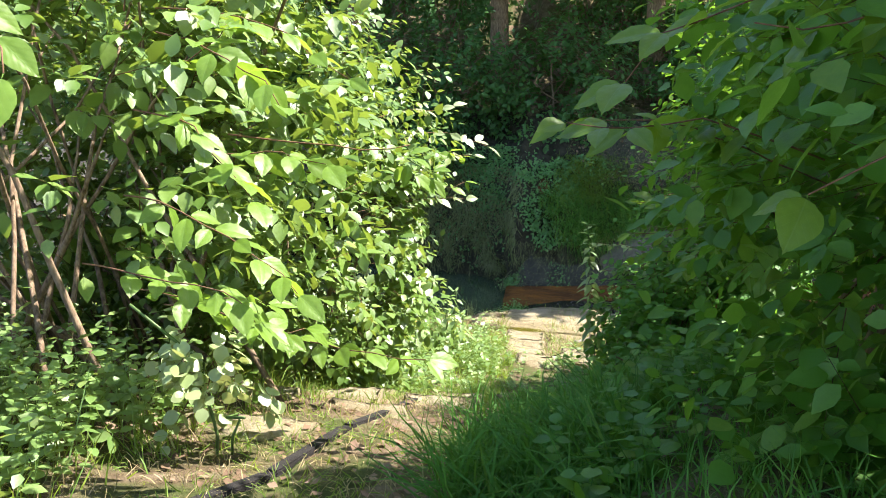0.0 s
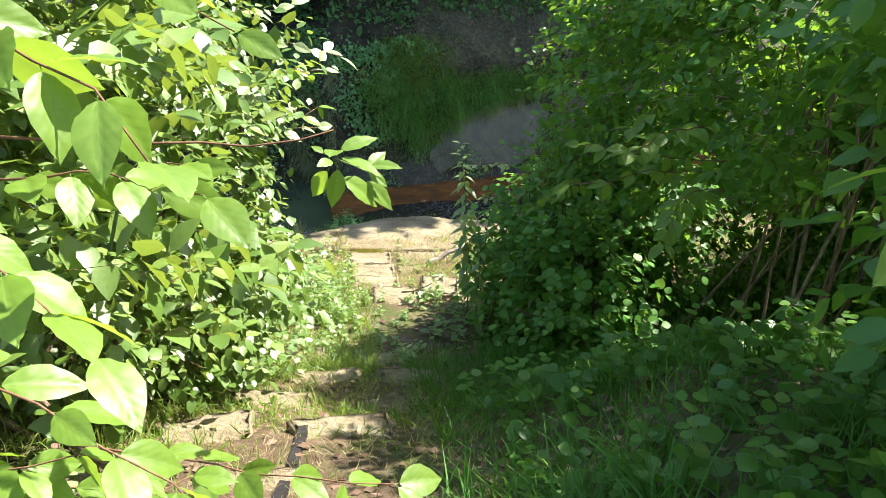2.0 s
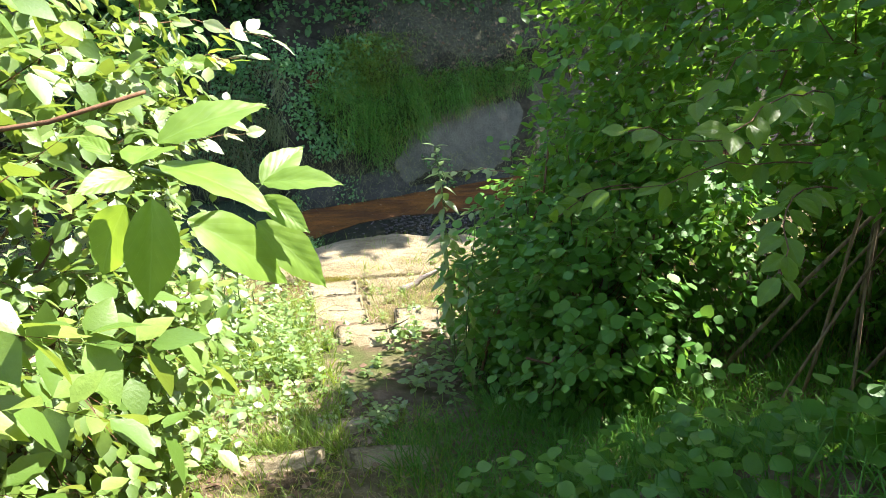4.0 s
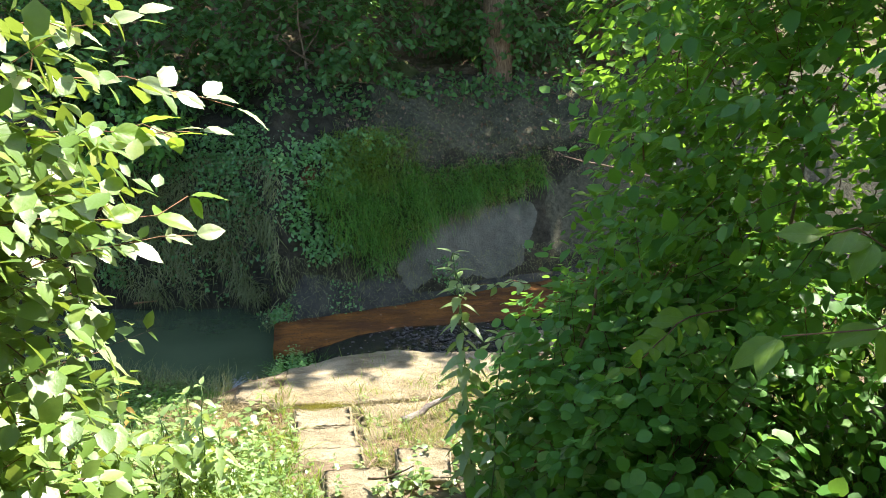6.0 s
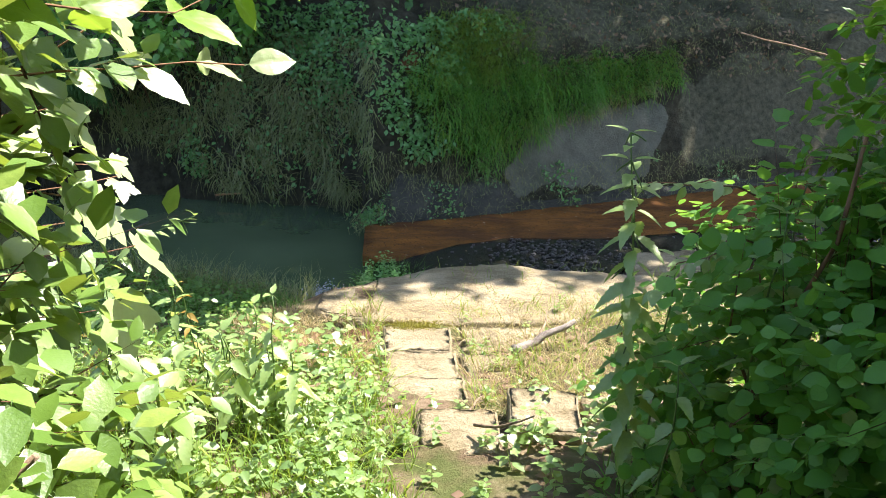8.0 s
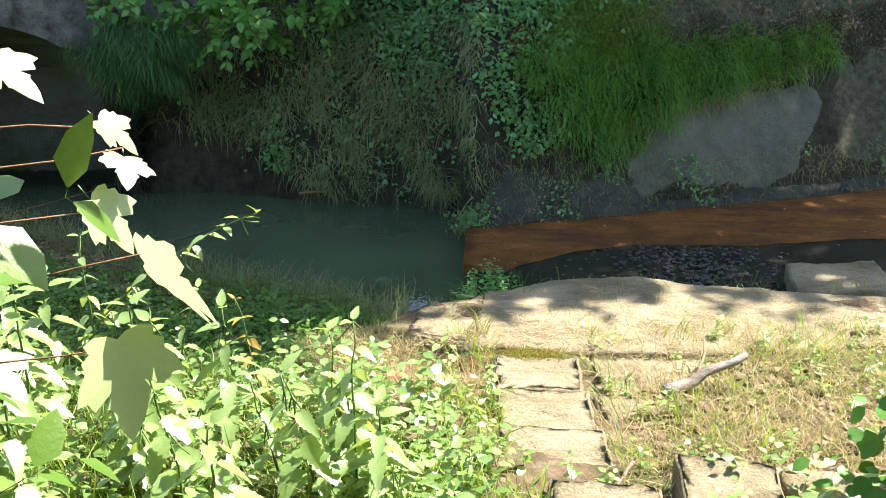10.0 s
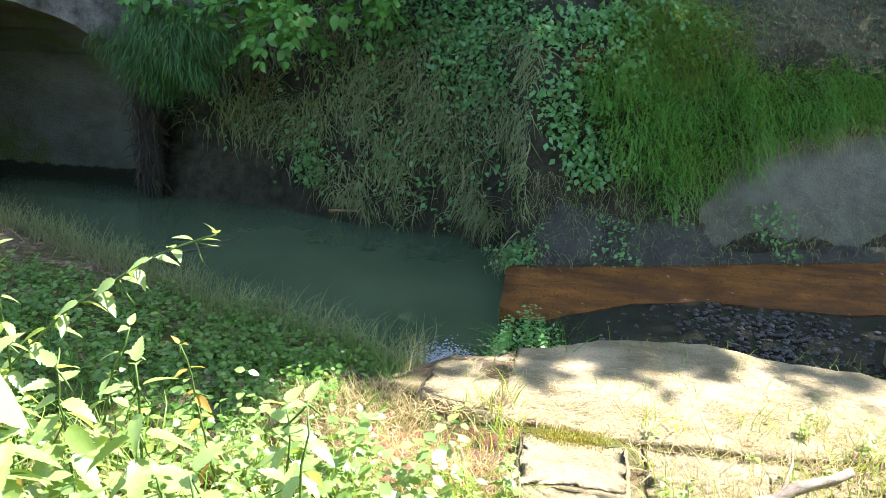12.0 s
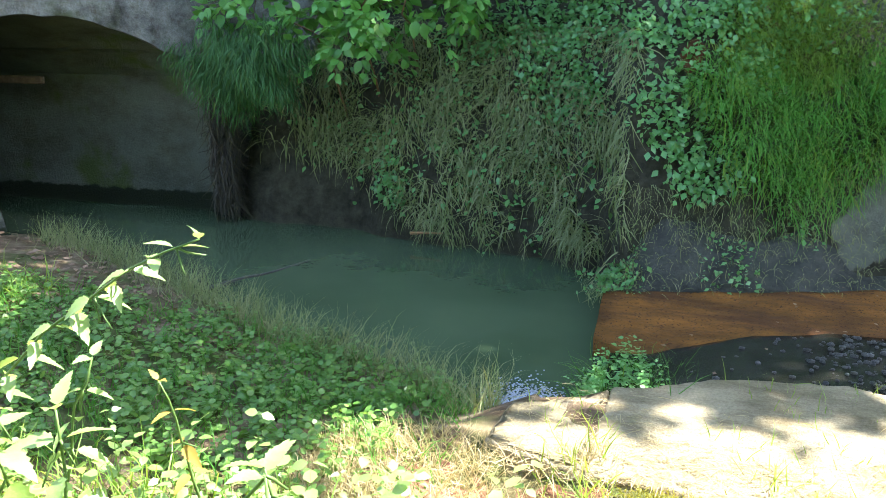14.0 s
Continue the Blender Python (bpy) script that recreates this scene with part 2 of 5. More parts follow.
def water_material():
    m, t, b = shader("turbid_water", 0.06, 0.5)
    v = coords(t)
    c = ramp(t, noisy(t, v, 0.8, 3), [(0.3, (0.043, 0.07, 0.034)), (0.7, (0.072, 0.105, 0.053))])
    t.links.new(c.outputs[0], b.inputs["Base Color"])
    b.inputs["IOR"].default_value = 1.33
    bumped(t, b, noisy(t, v, 5, 3), 0.06, 0.02)
    return m


WATER = water_material()


# ---- mesh tools ----
def mesh_of(name, verts, tris, mats, index=None, smooth=True):
    me = bpy.data.meshes.new(name)
    verts, tris = np.asarray(verts, np.float32), np.asarray(tris, np.int32)
    me.vertices.add(len(verts))
    me.vertices.foreach_set("co", verts.ravel())
    k = tris.shape[1]
    me.loops.add(tris.size)
    me.loops.foreach_set("vertex_index", tris.ravel())
    me.polygons.add(len(tris))
    me.polygons.foreach_set("loop_start", np.arange(0, tris.size, k, dtype=np.int32))
    for m in mats if isinstance(mats, (list, tuple)) else [mats]:
        me.materials.append(m)
    if index is not None:
        me.polygons.foreach_set("material_index", np.asarray(index, np.int32))
    me.polygons.foreach_set("use_smooth", np.full(len(tris), smooth))
    me.update(calc_edges=True)
    me.validate()
    return me


def thing(name, label, category, at=(0, 0, 0), group="", kind=""):
    ob = new(name)
    ob.location = at
    ob.empty_display_size = 0.1
    return tagged(ob, label, category, group, kind)


def part_mesh(name, me, parent, label="", kind=""):
    ob = new(name, me)
    ob.parent = parent
    base = parent.location if parent.parent is None else Vector((0, 0, 0))
    ob.matrix_parent_inverse = Matrix.Translation(-base)
    return tagged(ob, label, kind=kind)


def part(name, bm, material, parent, label=""):
    me = bpy.data.meshes.new(name)
    bm.to_mesh(me)
    bm.free()
    me.materials.append(material)
    return part_mesh(name, me, parent, label)


def unit(a):
    return a / np.maximum(np.linalg.norm(a, axis=-1, keepdims=True), 1e-9)


def leaf_shape(outline, fold=0.18, droop=0.12, neck=0.12):
    """A leaf one long on +y: half-outline rows (along, half-width), folded along the midrib, on a short stalk."""
    v, f = [(-0.012, 0, 0), (0.012, 0, 0)], []
    rows = []
    for a, w in outline:
        y = neck + (1 - neck) * a
        z = -droop * a * a
        rows.append(len(v))
        v += [(-w, y, z + fold * w), (0, y, z), (w, y, z + fold * w)]
    f += [(0, 1, rows[0] + 1)]
    for a, b in zip(rows, rows[1:]):
        f += [(a, a + 1, b + 1), (a, b + 1, b), (a + 1, a + 2, b + 2), (a + 1, b + 2, b + 1)]
    return np.array(v), np.array(f)


OVATE = leaf_shape([(0.0, 0.02), (0.22, 0.25), (0.5, 0.29), (0.8, 0.14), (1.0, 0.004)])
OVAL = leaf_shape([(0.0, 0.02), (0.3, 0.29), (0.68, 0.23), (1.0, 0.004)], 0.16, 0.12)
ROUND = leaf_shape([(0.0, 0.03), (0.2, 0.34), (0.5, 0.42), (0.8, 0.26), (1.0, 0.01)], 0.1, 0.1)
SMALL = leaf_shape([(0.0, 0.05), (0.45, 0.32), (1.0, 0.01)], 0.15, 0.1)
TOOTHED = leaf_shape([(0.0, 0.03), (0.1, 0.22), (0.13, 0.18), (0.25, 0.27), (0.28, 0.22), (0.4, 0.27), (0.43, 0.21), (0.55, 0.22), (0.58, 0.16), (0.7, 0.16), (0.73, 0.11), (0.85, 0.09), (1.0, 0.004)], 0.2, 0.2)


def palmate():
    """Maple leaf: five broad toothed lobes fanned round the stalk's end."""
    half = [(0.0, 0.08), (-0.12, 0.02), (-0.30, 0.0), (-0.44, 0.05), (-0.40, 0.14), (-0.52, 0.20), (-0.50, 0.30), (-0.62, 0.42), (-0.68, 0.58), (-0.54, 0.58), (-0.46, 0.68), (-0.34, 0.62), (-0.21, 0.55), (-0.29, 0.70), (-0.23, 0.73), (-0.20, 0.84), (-0.14, 0.96), (0.0, 1.12)]
    pts = half + [(-x, y) for x, y in half[-2:0:-1]]
    v = [(0, 0.4, -0.02)] + [(x, y, 0.16 * abs(x) ** 1.3 - 0.16 * y * y) for x, y in pts] + [(-0.01, -0.2, 0.05), (0.01, -0.2, 0.05)]
    n = len(pts)
    f = [(0, 1 + k, 1 + (k + 1) % n) for k in range(n)] + [(n + 1, n + 2, 1)]
    return np.array(v), np.array([(a, c, b) for a, b, c in f])


PALM = palmate()


def hero_leaf(fold=0.22, droop=0.2, wave=0.012):
    """A broad leaf seen close: five columns, gently waved margin."""
    outline = [(0.0, 0.02), (0.06, 0.11), (0.13, 0.18), (0.22, 0.24), (0.32, 0.28), (0.42, 0.295), (0.52, 0.285), (0.62, 0.25), (0.72, 0.2), (0.81, 0.14), (0.89, 0.08), (0.95, 0.035), (1.0, 0.003)]
    v, f, uv = [(-0.012, 0, 0), (0.012, 0, 0)], [], [(0, 0), (0, 0)]
    rows = []
    for k, (a, w) in enumerate(outline):
        y = 0.1 + 0.9 * a
        rows.append(len(v))
        for c in (-1, -0.6, -0.25, 0, 0.25, 0.6, 1):
            z = -droop * a * a + fold * w * abs(c) ** 0.8 - 0.10 * w * c * c + wave * math.sin(2.4 * k) * abs(c)
            v.append((w * c, y, z))
            uv.append((a, w * c))
    f += [(0, 1, rows[0] + 3)]
    for a, b in zip(rows, rows[1:]):
        for c in range(6):
            f += [(a + c, a + c + 1, b + c + 1), (a + c, b + c + 1, b + c)]
    return np.array(v), np.array(f), np.array(uv)


HERO_V, HERO_F, HERO_UV = hero_leaf()
HERO = (HERO_V, HERO_F)


def blade_shape(bend=0.5):
    v, f = [], []
    for k, (a, w) in enumerate([(0, 1), (0.4, 0.8), (0.75, 0.5)]):
        v += [(-0.5 * w, a * (1 - 0.25 * bend * a), -bend * a * a * 0.6), (0.5 * w, a * (1 - 0.25 * bend * a), -bend * a * a * 0.6)]
    v.append((0, 1 - 0.3 * bend, -bend * 0.75))
    f = [(0, 1, 3), (0, 3, 2), (2, 3, 5), (2, 5, 4), (4, 5, 6)]
    return np.array(v), np.array(f)


def scatter(shape, pos, way, up, size, width=None):
    """Lays the shape at each place, its length along way and its face towards up."""
    v, f = shape
    way = unit(way)
    side = unit(np.cross(way, up))
    face = np.cross(side, way)
    size = np.asarray(size)[:, None, None]
    wide = size if width is None else np.asarray(width)[:, None, None]
    out = pos[:, None, :] + wide * v[None, :, :1] * side[:, None, :] + size * v[None, :, 1:2] * way[:, None, :] + size * v[None, :, 2:] * face[:, None, :]
    tri = f[None] + (np.arange(len(pos)) * len(v))[:, None, None]
    return out.reshape(-1, 3), tri.reshape(-1, 3)


def joined(pieces):
    vs, fs, n = [], [], 0
    for v, f in pieces:
        vs.append(v)
        fs.append(f + n)
        n += len(v)
    return np.concatenate(vs), np.concatenate(fs)


def tube(points, r0, r1, sides=6):
    p = np.asarray(points, float)
    d = unit(np.gradient(p, axis=0))
    ref = np.where(np.abs(d[:, 2:]) > 0.9, [[1.0, 0, 0]], [[0, 0, 1.0]])
    a = unit(np.cross(d, ref))
    b = np.cross(d, a)
    r = np.linspace(r0, r1, len(p))[:, None, None]
    ang = np.linspace(0, 2 * np.pi, sides, endpoint=False)
    ring = p[:, None] + r * (np.cos(ang)[None, :, None] * a[:, None] + np.sin(ang)[None, :, None] * b[:, None])
    f = []
    for i in range(len(p) - 1):
        for k in range(sides):
            q = [i * sides + k, i * sides + (k + 1) % sides, (i + 1) * sides + (k + 1) % sides, (i + 1) * sides + k]
            f += [(q[0], q[1], q[2]), (q[0], q[2], q[3])]
    v = np.concatenate([ring.reshape(-1, 3), p[:1], p[-1:]])
    n, last = len(p) * sides, (len(p) - 1) * sides
    f += [(n, (k + 1) % sides, k) for k in range(sides)] + [(n + 1, last + k, last + (k + 1) % sides) for k in range(sides)]
    return v, np.array(f)


def wander(rng, a, b, steps=7, amount=0.06, sag=0.0):
    a, b = np.asarray(a, float), np.asarray(b, float)
    t = np.linspace(0, 1, steps)[:, None]
    p = a + (b - a) * t
    off = np.cumsum(rng.normal(0, amount, (steps, 3)), 0) * np.sin(np.pi * t * 0.5)
    p = p + off * t
    p[:, 2] += sag * np.sin(np.pi * t[:, 0])
    return p


# ---- lie of the land ----
NEAR_Y = [-40, -2.5, -0.4, 0.9, 2.4, 3.7, 4.9, 6.3, 7.8, 8.7, 9.2, 10.4]
NEAR_Z = [3.4, 2.55, 2.42, 2.38, 2.1, 1.76, 1.25, 0.78, 0.56, 0.385, 0.362, 0.34]
SHORE_X = [-30, -4.9, -4.6, -4.15, -3.35, -2.6, -1.6, -1.0, -0.5, -0.2, 0.1, 0.6, 1.2, 2.2, 3.2, 8, 30]
SHORE_Y = [11.9, 11.9, 12.4, 12.25, 11.9, 11.5, 10.9, 10.7, 10.45, 10.1, 9.95, 10.05, 10.15, 10.0, 10.1, 11.0, 12]
FOOT_X = [-30, -3.45, -3.28, -2.3, -1.2, -0.35, 0.05, 0.2, 1.4, 2.75, 3.8, 8, 30]
FOOT_Y = [14.9, 14.9, 13.5, 13.45, 13.12, 13.0, 12.6, 12.05, 12.3, 12.8, 13.15, 14.3, 16]
RISE_D = [0, 0.05, 0.26, 0.52, 1.0, 2.0, 4.0, 8, 25, 400]
RISE_Z = [-0.1, 0.2, 0.75, 1.3, 1.85, 2.3, 2.9, 6, 12, 30]


def smooth(a, b, x):
    t = np.clip((x - a) / (b - a), 0, 1)
    return t * t * (3 - 2 * t)


def rough_noise(x, y, scale, seed=0.0):
    """Cheap smooth bumps from crossed sines."""
    s = scale
    return (np.sin(s * x + 1.7 * np.sin(0.63 * s * y + seed) + seed) * np.cos(1.13 * s * y + 1.3 * np.sin(0.71 * s * x + 2 * seed)) + 0.5 * np.sin(2.3 * s * x + 1.9 * s * y + 3 * seed)) / 1.5


def land(x, y):
    x, y = np.asarray(x, float), np.asarray(y, float)
    z = np.interp(y, NEAR_Y, NEAR_Z)
    z = z + 0.38 * smooth(0.75, 1.7, x) * smooth(-1.5, 0.5, y) * (1 - smooth(3.4, 5.2, y))
    z = z + 0.30 * smooth(1.4, 4.5, x) * smooth(4.0, 6.0, y) * (1 - smooth(8.0, 9.5, y))
    z = z + 0.35 * smooth(0.3, 3.5, -x) * (1 - smooth(7.0, 9.5, y))
    z = z + 0.03 * rough_noise(x, y, 2.3, 0.4) + 0.014 * rough_noise(x, y, 7.1, 1.1) + 0.006 * rough_noise(x, y, 23, 2.0)
    # earth washed out below the slab's near edge
    z = z - 0.15 * np.exp(-((x - 0.04) / 0.24) ** 2 - ((y - 9.2) / 0.22) ** 2)
    shore = np.interp(x, SHORE_X, SHORE_Y) + 0.07 * rough_noise(x, 0 * x, 3.7, 0.9)
    # the near bank eases down to the water left of the weir
    lead = 1.6 * smooth(0.0, 0.8, -x) + 0.3
    ease = np.clip((y - (shore - lead)) / lead, 0, 1)
    z = z * (1 - 0.8 * ease ** 1.4 * smooth(-0.1, 0.4, -x))
    bed = np.where(x > 0.14, 0.02 + 0.02 * (x - 0.14), -0.55)
    z = z + (np.minimum(bed, z) - z) * smooth(shore, shore + 0.22, y)
    foot = np.interp(x, FOOT_X, FOOT_Y) + 0.05 * rough_noise(x, 0 * x, 5.0, 0.2)
    d = y - foot
    rise = np.interp(d, RISE_D, RISE_Z) * (1 + 0.10 * rough_noise(x, 0 * x, 1.3, 0.5) * np.exp(-np.abs(d))) + (0.13 * rough_noise(x, y, 2.6, 0.7) + 0.07 * rough_noise(x, y, 6.3, 0.3)) * smooth(0.05, 0.5, d) + 0.02 * rough_noise(x, y, 11, 0.1) * smooth(0.05, 0.3, d)
    return np.where(d > 0, np.maximum(rise, z), z)


def axis(stops):
    out = []
    for (a, step), (b, _) in zip(stops, stops[1:]):
        out += list(np.arange(a, b - 1e-6, step))
    return np.array(out + [stops[-1][0]])


gx = axis([(-400, 80), (-80, 20), (-20, 2), (-8, 0.4), (-5, 0.09), (0, 0.05), (4, 0.09), (5, 0.4), (8, 2), (20, 20), (80, 80), (400, 1)])
gy = axis([(-400, 80), (-80, 20), (-20, 2), (-4, 0.3), (-1, 0.09), (9, 0.06), (11.9, 0.03), (14, 0.06), (15, 0.15), (18, 0.6), (24, 4), (40, 20), (80, 80), (400, 1)])
X, Y = np.meshgrid(gx, gy)
Z = land(X, Y)
nx, ny = len(gx), len(gy)
i = (np.arange(ny - 1)[:, None] * nx + np.arange(nx - 1)[None]).ravel()
quads = np.stack([i, i + 1, i + nx + 1, i + nx], 1)
ground = new("ground", mesh_of("ground", np.stack([X.ravel(), Y.ravel(), Z.ravel()], 1), quads, SOIL))
VX, VY = X.ravel(), Y.ravel()
VD = VY - np.interp(VX, FOOT_X, FOOT_Y)
FACE_TOP = np.interp(VX, [0.9, 1.3, 1.8, 2.9, 4.5, 7], [0.1, 0.2, 0.32, 0.42, 0.55, 0.9])
masks = {
    "damp": smooth(-0.3, 0.0, VD) * (1 - smooth(2.2, 3.2, VD)),
    "dirt": np.maximum(smooth(0.06, 0.16, VD) * (1 - smooth(FACE_TOP, FACE_TOP + 0.12, VD)) * smooth(3.3, 3.7, VX), smooth(0.65, 1.0, VD) * (1 - smooth(2.0, 3.2, VD)) * smooth(0.9, 1.7, VX)),
    "pale": smooth(0.07, 0.10, VD) * (1 - smooth(FACE_TOP + 0.02, FACE_TOP + 0.08, VD)) * smooth(-0.06, 0.04, VX - np.interp(VD, [0.05, 0.12, 0.2, 0.34, 0.5], [1.72, 1.58, 1.5, 1.84, 2.7])) * (1 - smooth(3.22, 3.36, VX + 0.12 * np.sin(14 * VD))),
    "red": np.maximum(np.exp(-((VX - 0.12) / 0.13) ** 2 - ((VD - 0.78) / 0.1) ** 2), np.exp(-((VX - 0.58) / 0.14) ** 2 - ((VD - 0.7) / 0.13) ** 2)),
    "mud": smooth(0.0, 0.15, VY - np.interp(VX, SHORE_X, SHORE_Y)) * (1 - smooth(-0.1, 0.05, VD)) * smooth(0.0, 0.15, VX),
}
for key, value in masks.items():
    at = ground.data.attributes.new(key, "FLOAT", "POINT")
    at.data.foreach_set("value", value.astype(np.float32) * 0.75 - 0.05)
tagged(ground, "brown soil bank with litter falling to a stream", "ground", kind="structure")

# ---- water ----
wx = np.linspace(-22, 0.3, 60)
rows_w = []
for s in np.linspace(-0.3, 1.3, 24):
    a, b = np.interp(wx, SHORE_X, SHORE_Y), np.interp(wx, FOOT_X, FOOT_Y)
    rows_w.append(np.stack([wx, a + (b - a) * s, 0 * wx], 1))
wv = np.concatenate(rows_w)
k = (np.arange(23)[:, None] * 60 + np.arange(59)[None]).ravel()
pool = new("water", mesh_of("water", wv, np.stack([k, k + 1, k + 61, k + 60], 1), WATER))
tagged(pool, "still murky green water of a stream pool", "water", kind="structure")

# ---- iron-stained channel bed ----
def bed_patch(name, label, xs, near, far, z, material, cut=None, category="stream bed"):
    n, m = 60, 26
    xx = np.linspace(xs[0], xs[1], n)
    a, b = np.interp(xx, near[0], near[1]), np.interp(xx, far[0], far[1])
    v = []
    for s in np.linspace(0, 1, m):
        yy = a + (b - a) * s
        zz = z(xx, yy, s) + 0.012 * rough_noise(xx, yy, 9, 0.3) + 0.006 * rough_noise(xx, yy, 31, 0.6)
        v.append(np.stack([xx, yy, zz], 1))
    k = (np.arange(m - 1)[:, None] * n + np.arange(n - 1)[None]).ravel()
    ob = new(name, mesh_of(name, np.concatenate(v), np.stack([k, k + 1, k + n + 1, k + n], 1), material))
    sol = ob.modifiers.new("depth", "SOLIDIFY")
    sol.thickness, sol.offset = 0.22, -1
    return tagged(ob, label, category, kind="structure")


BED_FAR = ([0.14, 1.3, 2.0, 3.36, 6.5], [11.83, 12.14, 12.36, 12.78, 13.8])
bed_patch("stream_bed", "rust-orange iron-stained stream bed beside the pool", (0.14, 6.5), ([0.14, 0.42, 0.95, 1.5, 2.3, 6.5], [11.2, 10.96, 11.33, 11.56, 11.5, 12.3]), BED_FAR, lambda x, y, s: 0.12 + 0.07 * s + 0 * x, RUST)
bed_patch("bank_foot", "damp grey mud at the foot of the far bank", (0.15, 6.5), (BED_FAR[0], [y - 0.02 for y in BED_FAR[1]]), (BED_FAR[0], [y + 0.42 for y in BED_FAR[1]]), lambda x, y, s: 0.165 + (0.4 * s ** 0.8 + 0.09 * rough_noise(x, y, 4.0, 0.2) * s + 0.03 * rough_noise(x, y, 15.0, 0.5)) * smooth(0.1, 0.45, x) * (1 - 0.8 * smooth(1.4, 1.75, x)), DAMPFOOT, category="mud")
trickle = bed_patch("trickle", "shallow black water trickling over mud", (0.25, 6.5), ([0.25, 3.0, 6.5], [9.95, 9.95, 10.6]), ([0.25, 0.42, 0.95, 1.5, 2.3, 6.5], [10.98, 11.02, 11.4, 11.62, 11.56, 12.4]), lambda x, y, s: 0.135 + 0 * x, BLACKMUD, category="trickle")

# ---- bridge with its culvert ----
def eased(points, n):
    """A smooth run through the points."""
    p = np.array(points, float)
    t = np.linspace(0, len(p) - 1, n)
    i = np.clip(t.astype(int), 0, len(p) - 2)
    f = (t - i)[:, None]
    q = np.concatenate([2 * p[:1] - p[1:2], p, 2 * p[-1:] - p[-2:-1]])
    a, b, c, d = q[i], q[i + 1], q[i + 2], q[i + 3]
    return 0.5 * (2 * b + (c - a) * f + (2 * a - 5 * b + 4 * c - d) * f ** 2 + (3 * b - a - 3 * c + d) * f ** 3)


U0, UD = np.array([-4.83, 12.08]), np.array([0.7071, 0.7071])
MOUTH = [(0.26, -0.6), (0.23, 0.1), (0.09, 0.62), (0.0, 1.1), (0.0, 1.5), (0.07, 1.68), (0.25, 1.76), (0.6, 1.81), (1.0, 1.76), (1.4, 1.62), (1.75, 1.44), (1.98, 1.28), (2.08, 1.05), (2.06, -0.6)]
MOUTH = [tuple(p) for p in eased(MOUTH, 46) + 0.008 * np.random.default_rng(2).normal(size=(46, 2))]


def on_wall(u, z, back=0.0):
    p = U0 + UD * u
    return (p[0] - 0.7071 * back, p[1] + 0.7071 * back, z)


TIMBER = simple_soil("weathered_timber", (0.10, 0.06, 0.03), (0.22, 0.14, 0.07), 0.85, 12.0)
bridge = thing("culvert_bridge", "lichened concrete bridge with a dark arched culvert over a stream", "bridge", (-4.2, 12.8, 0))
bm = bmesh.new()
loop = [(-4.5, -0.6), (-4.5, 2.45), (3.3, 2.45), (3.3, 1.45), (2.3, 1.3), (2.14, 1.0), (2.12, -0.6)] + MOUTH[::-1]
front = [bm.verts.new(on_wall(u, z)) for u, z in loop]
face = bm.faces.new(front)
ext = bmesh.ops.extrude_face_region(bm, geom=[face])
for v in (g for g in ext["geom"] if isinstance(g, bmesh.types.BMVert)):
    v.co += Vector((-0.7071 * 0.32, 0.7071 * 0.32, 0))
bmesh.ops.triangulate(bm, faces=[f for f in bm.faces if len(f.verts) > 4])
bmesh.ops.recalc_face_normals(bm, faces=bm.faces)
part("headwall", bm, CONCRETE, bridge, "rough grey concrete face with lichen")
tv, tf = [], []
steps = 30
for s in range(steps):
    for u, z in MOUTH:
        x, y, zz = on_wall(u, z, 0.30)
        tv.append((x - 0.4 * s, y - 0.004 * s, zz))
mlen = len(MOUTH)
for s in range(steps - 1):
    for q in range(mlen - 1):
        tf.append((s * mlen + q, s * mlen + q + 1, (s + 1) * mlen + q + 1, (s + 1) * mlen + q))
tun = part_mesh("culvert_barrel", mesh_of("culvert_barrel", tv, tf, TUNNEL, smooth=False), bridge, "damp concrete lining with green algae")
sol = tun.modifiers.new("thickness", "SOLIDIFY")
sol.thickness, sol.offset = 0.25, 1
# unseen block added across the barrel's far end to keep the inside dark
bm = bmesh.new()
bmesh.ops.create_cube(bm, size=1, matrix=pose(-16.6, 12.6, 0.6) @ Matrix.Diagonal((0.3, 5, 3.4, 1)))
bm2 = bmesh.new()
bmesh.ops.create_cube(bm2, size=1, matrix=Matrix.Translation((-5.35, 13.36, 1.22)) @ Matrix.Diagonal((0.55, 0.05, 0.07, 1)))
bmesh.ops.bevel(bm2, geom=bm2.edges[:], offset=0.01, segments=1, affect="EDGES")
part("timber", bm2, TIMBER, bridge, "dull brown timber fixed to the wall")
part("culvert_light_block", bm, TUNNEL, bridge)

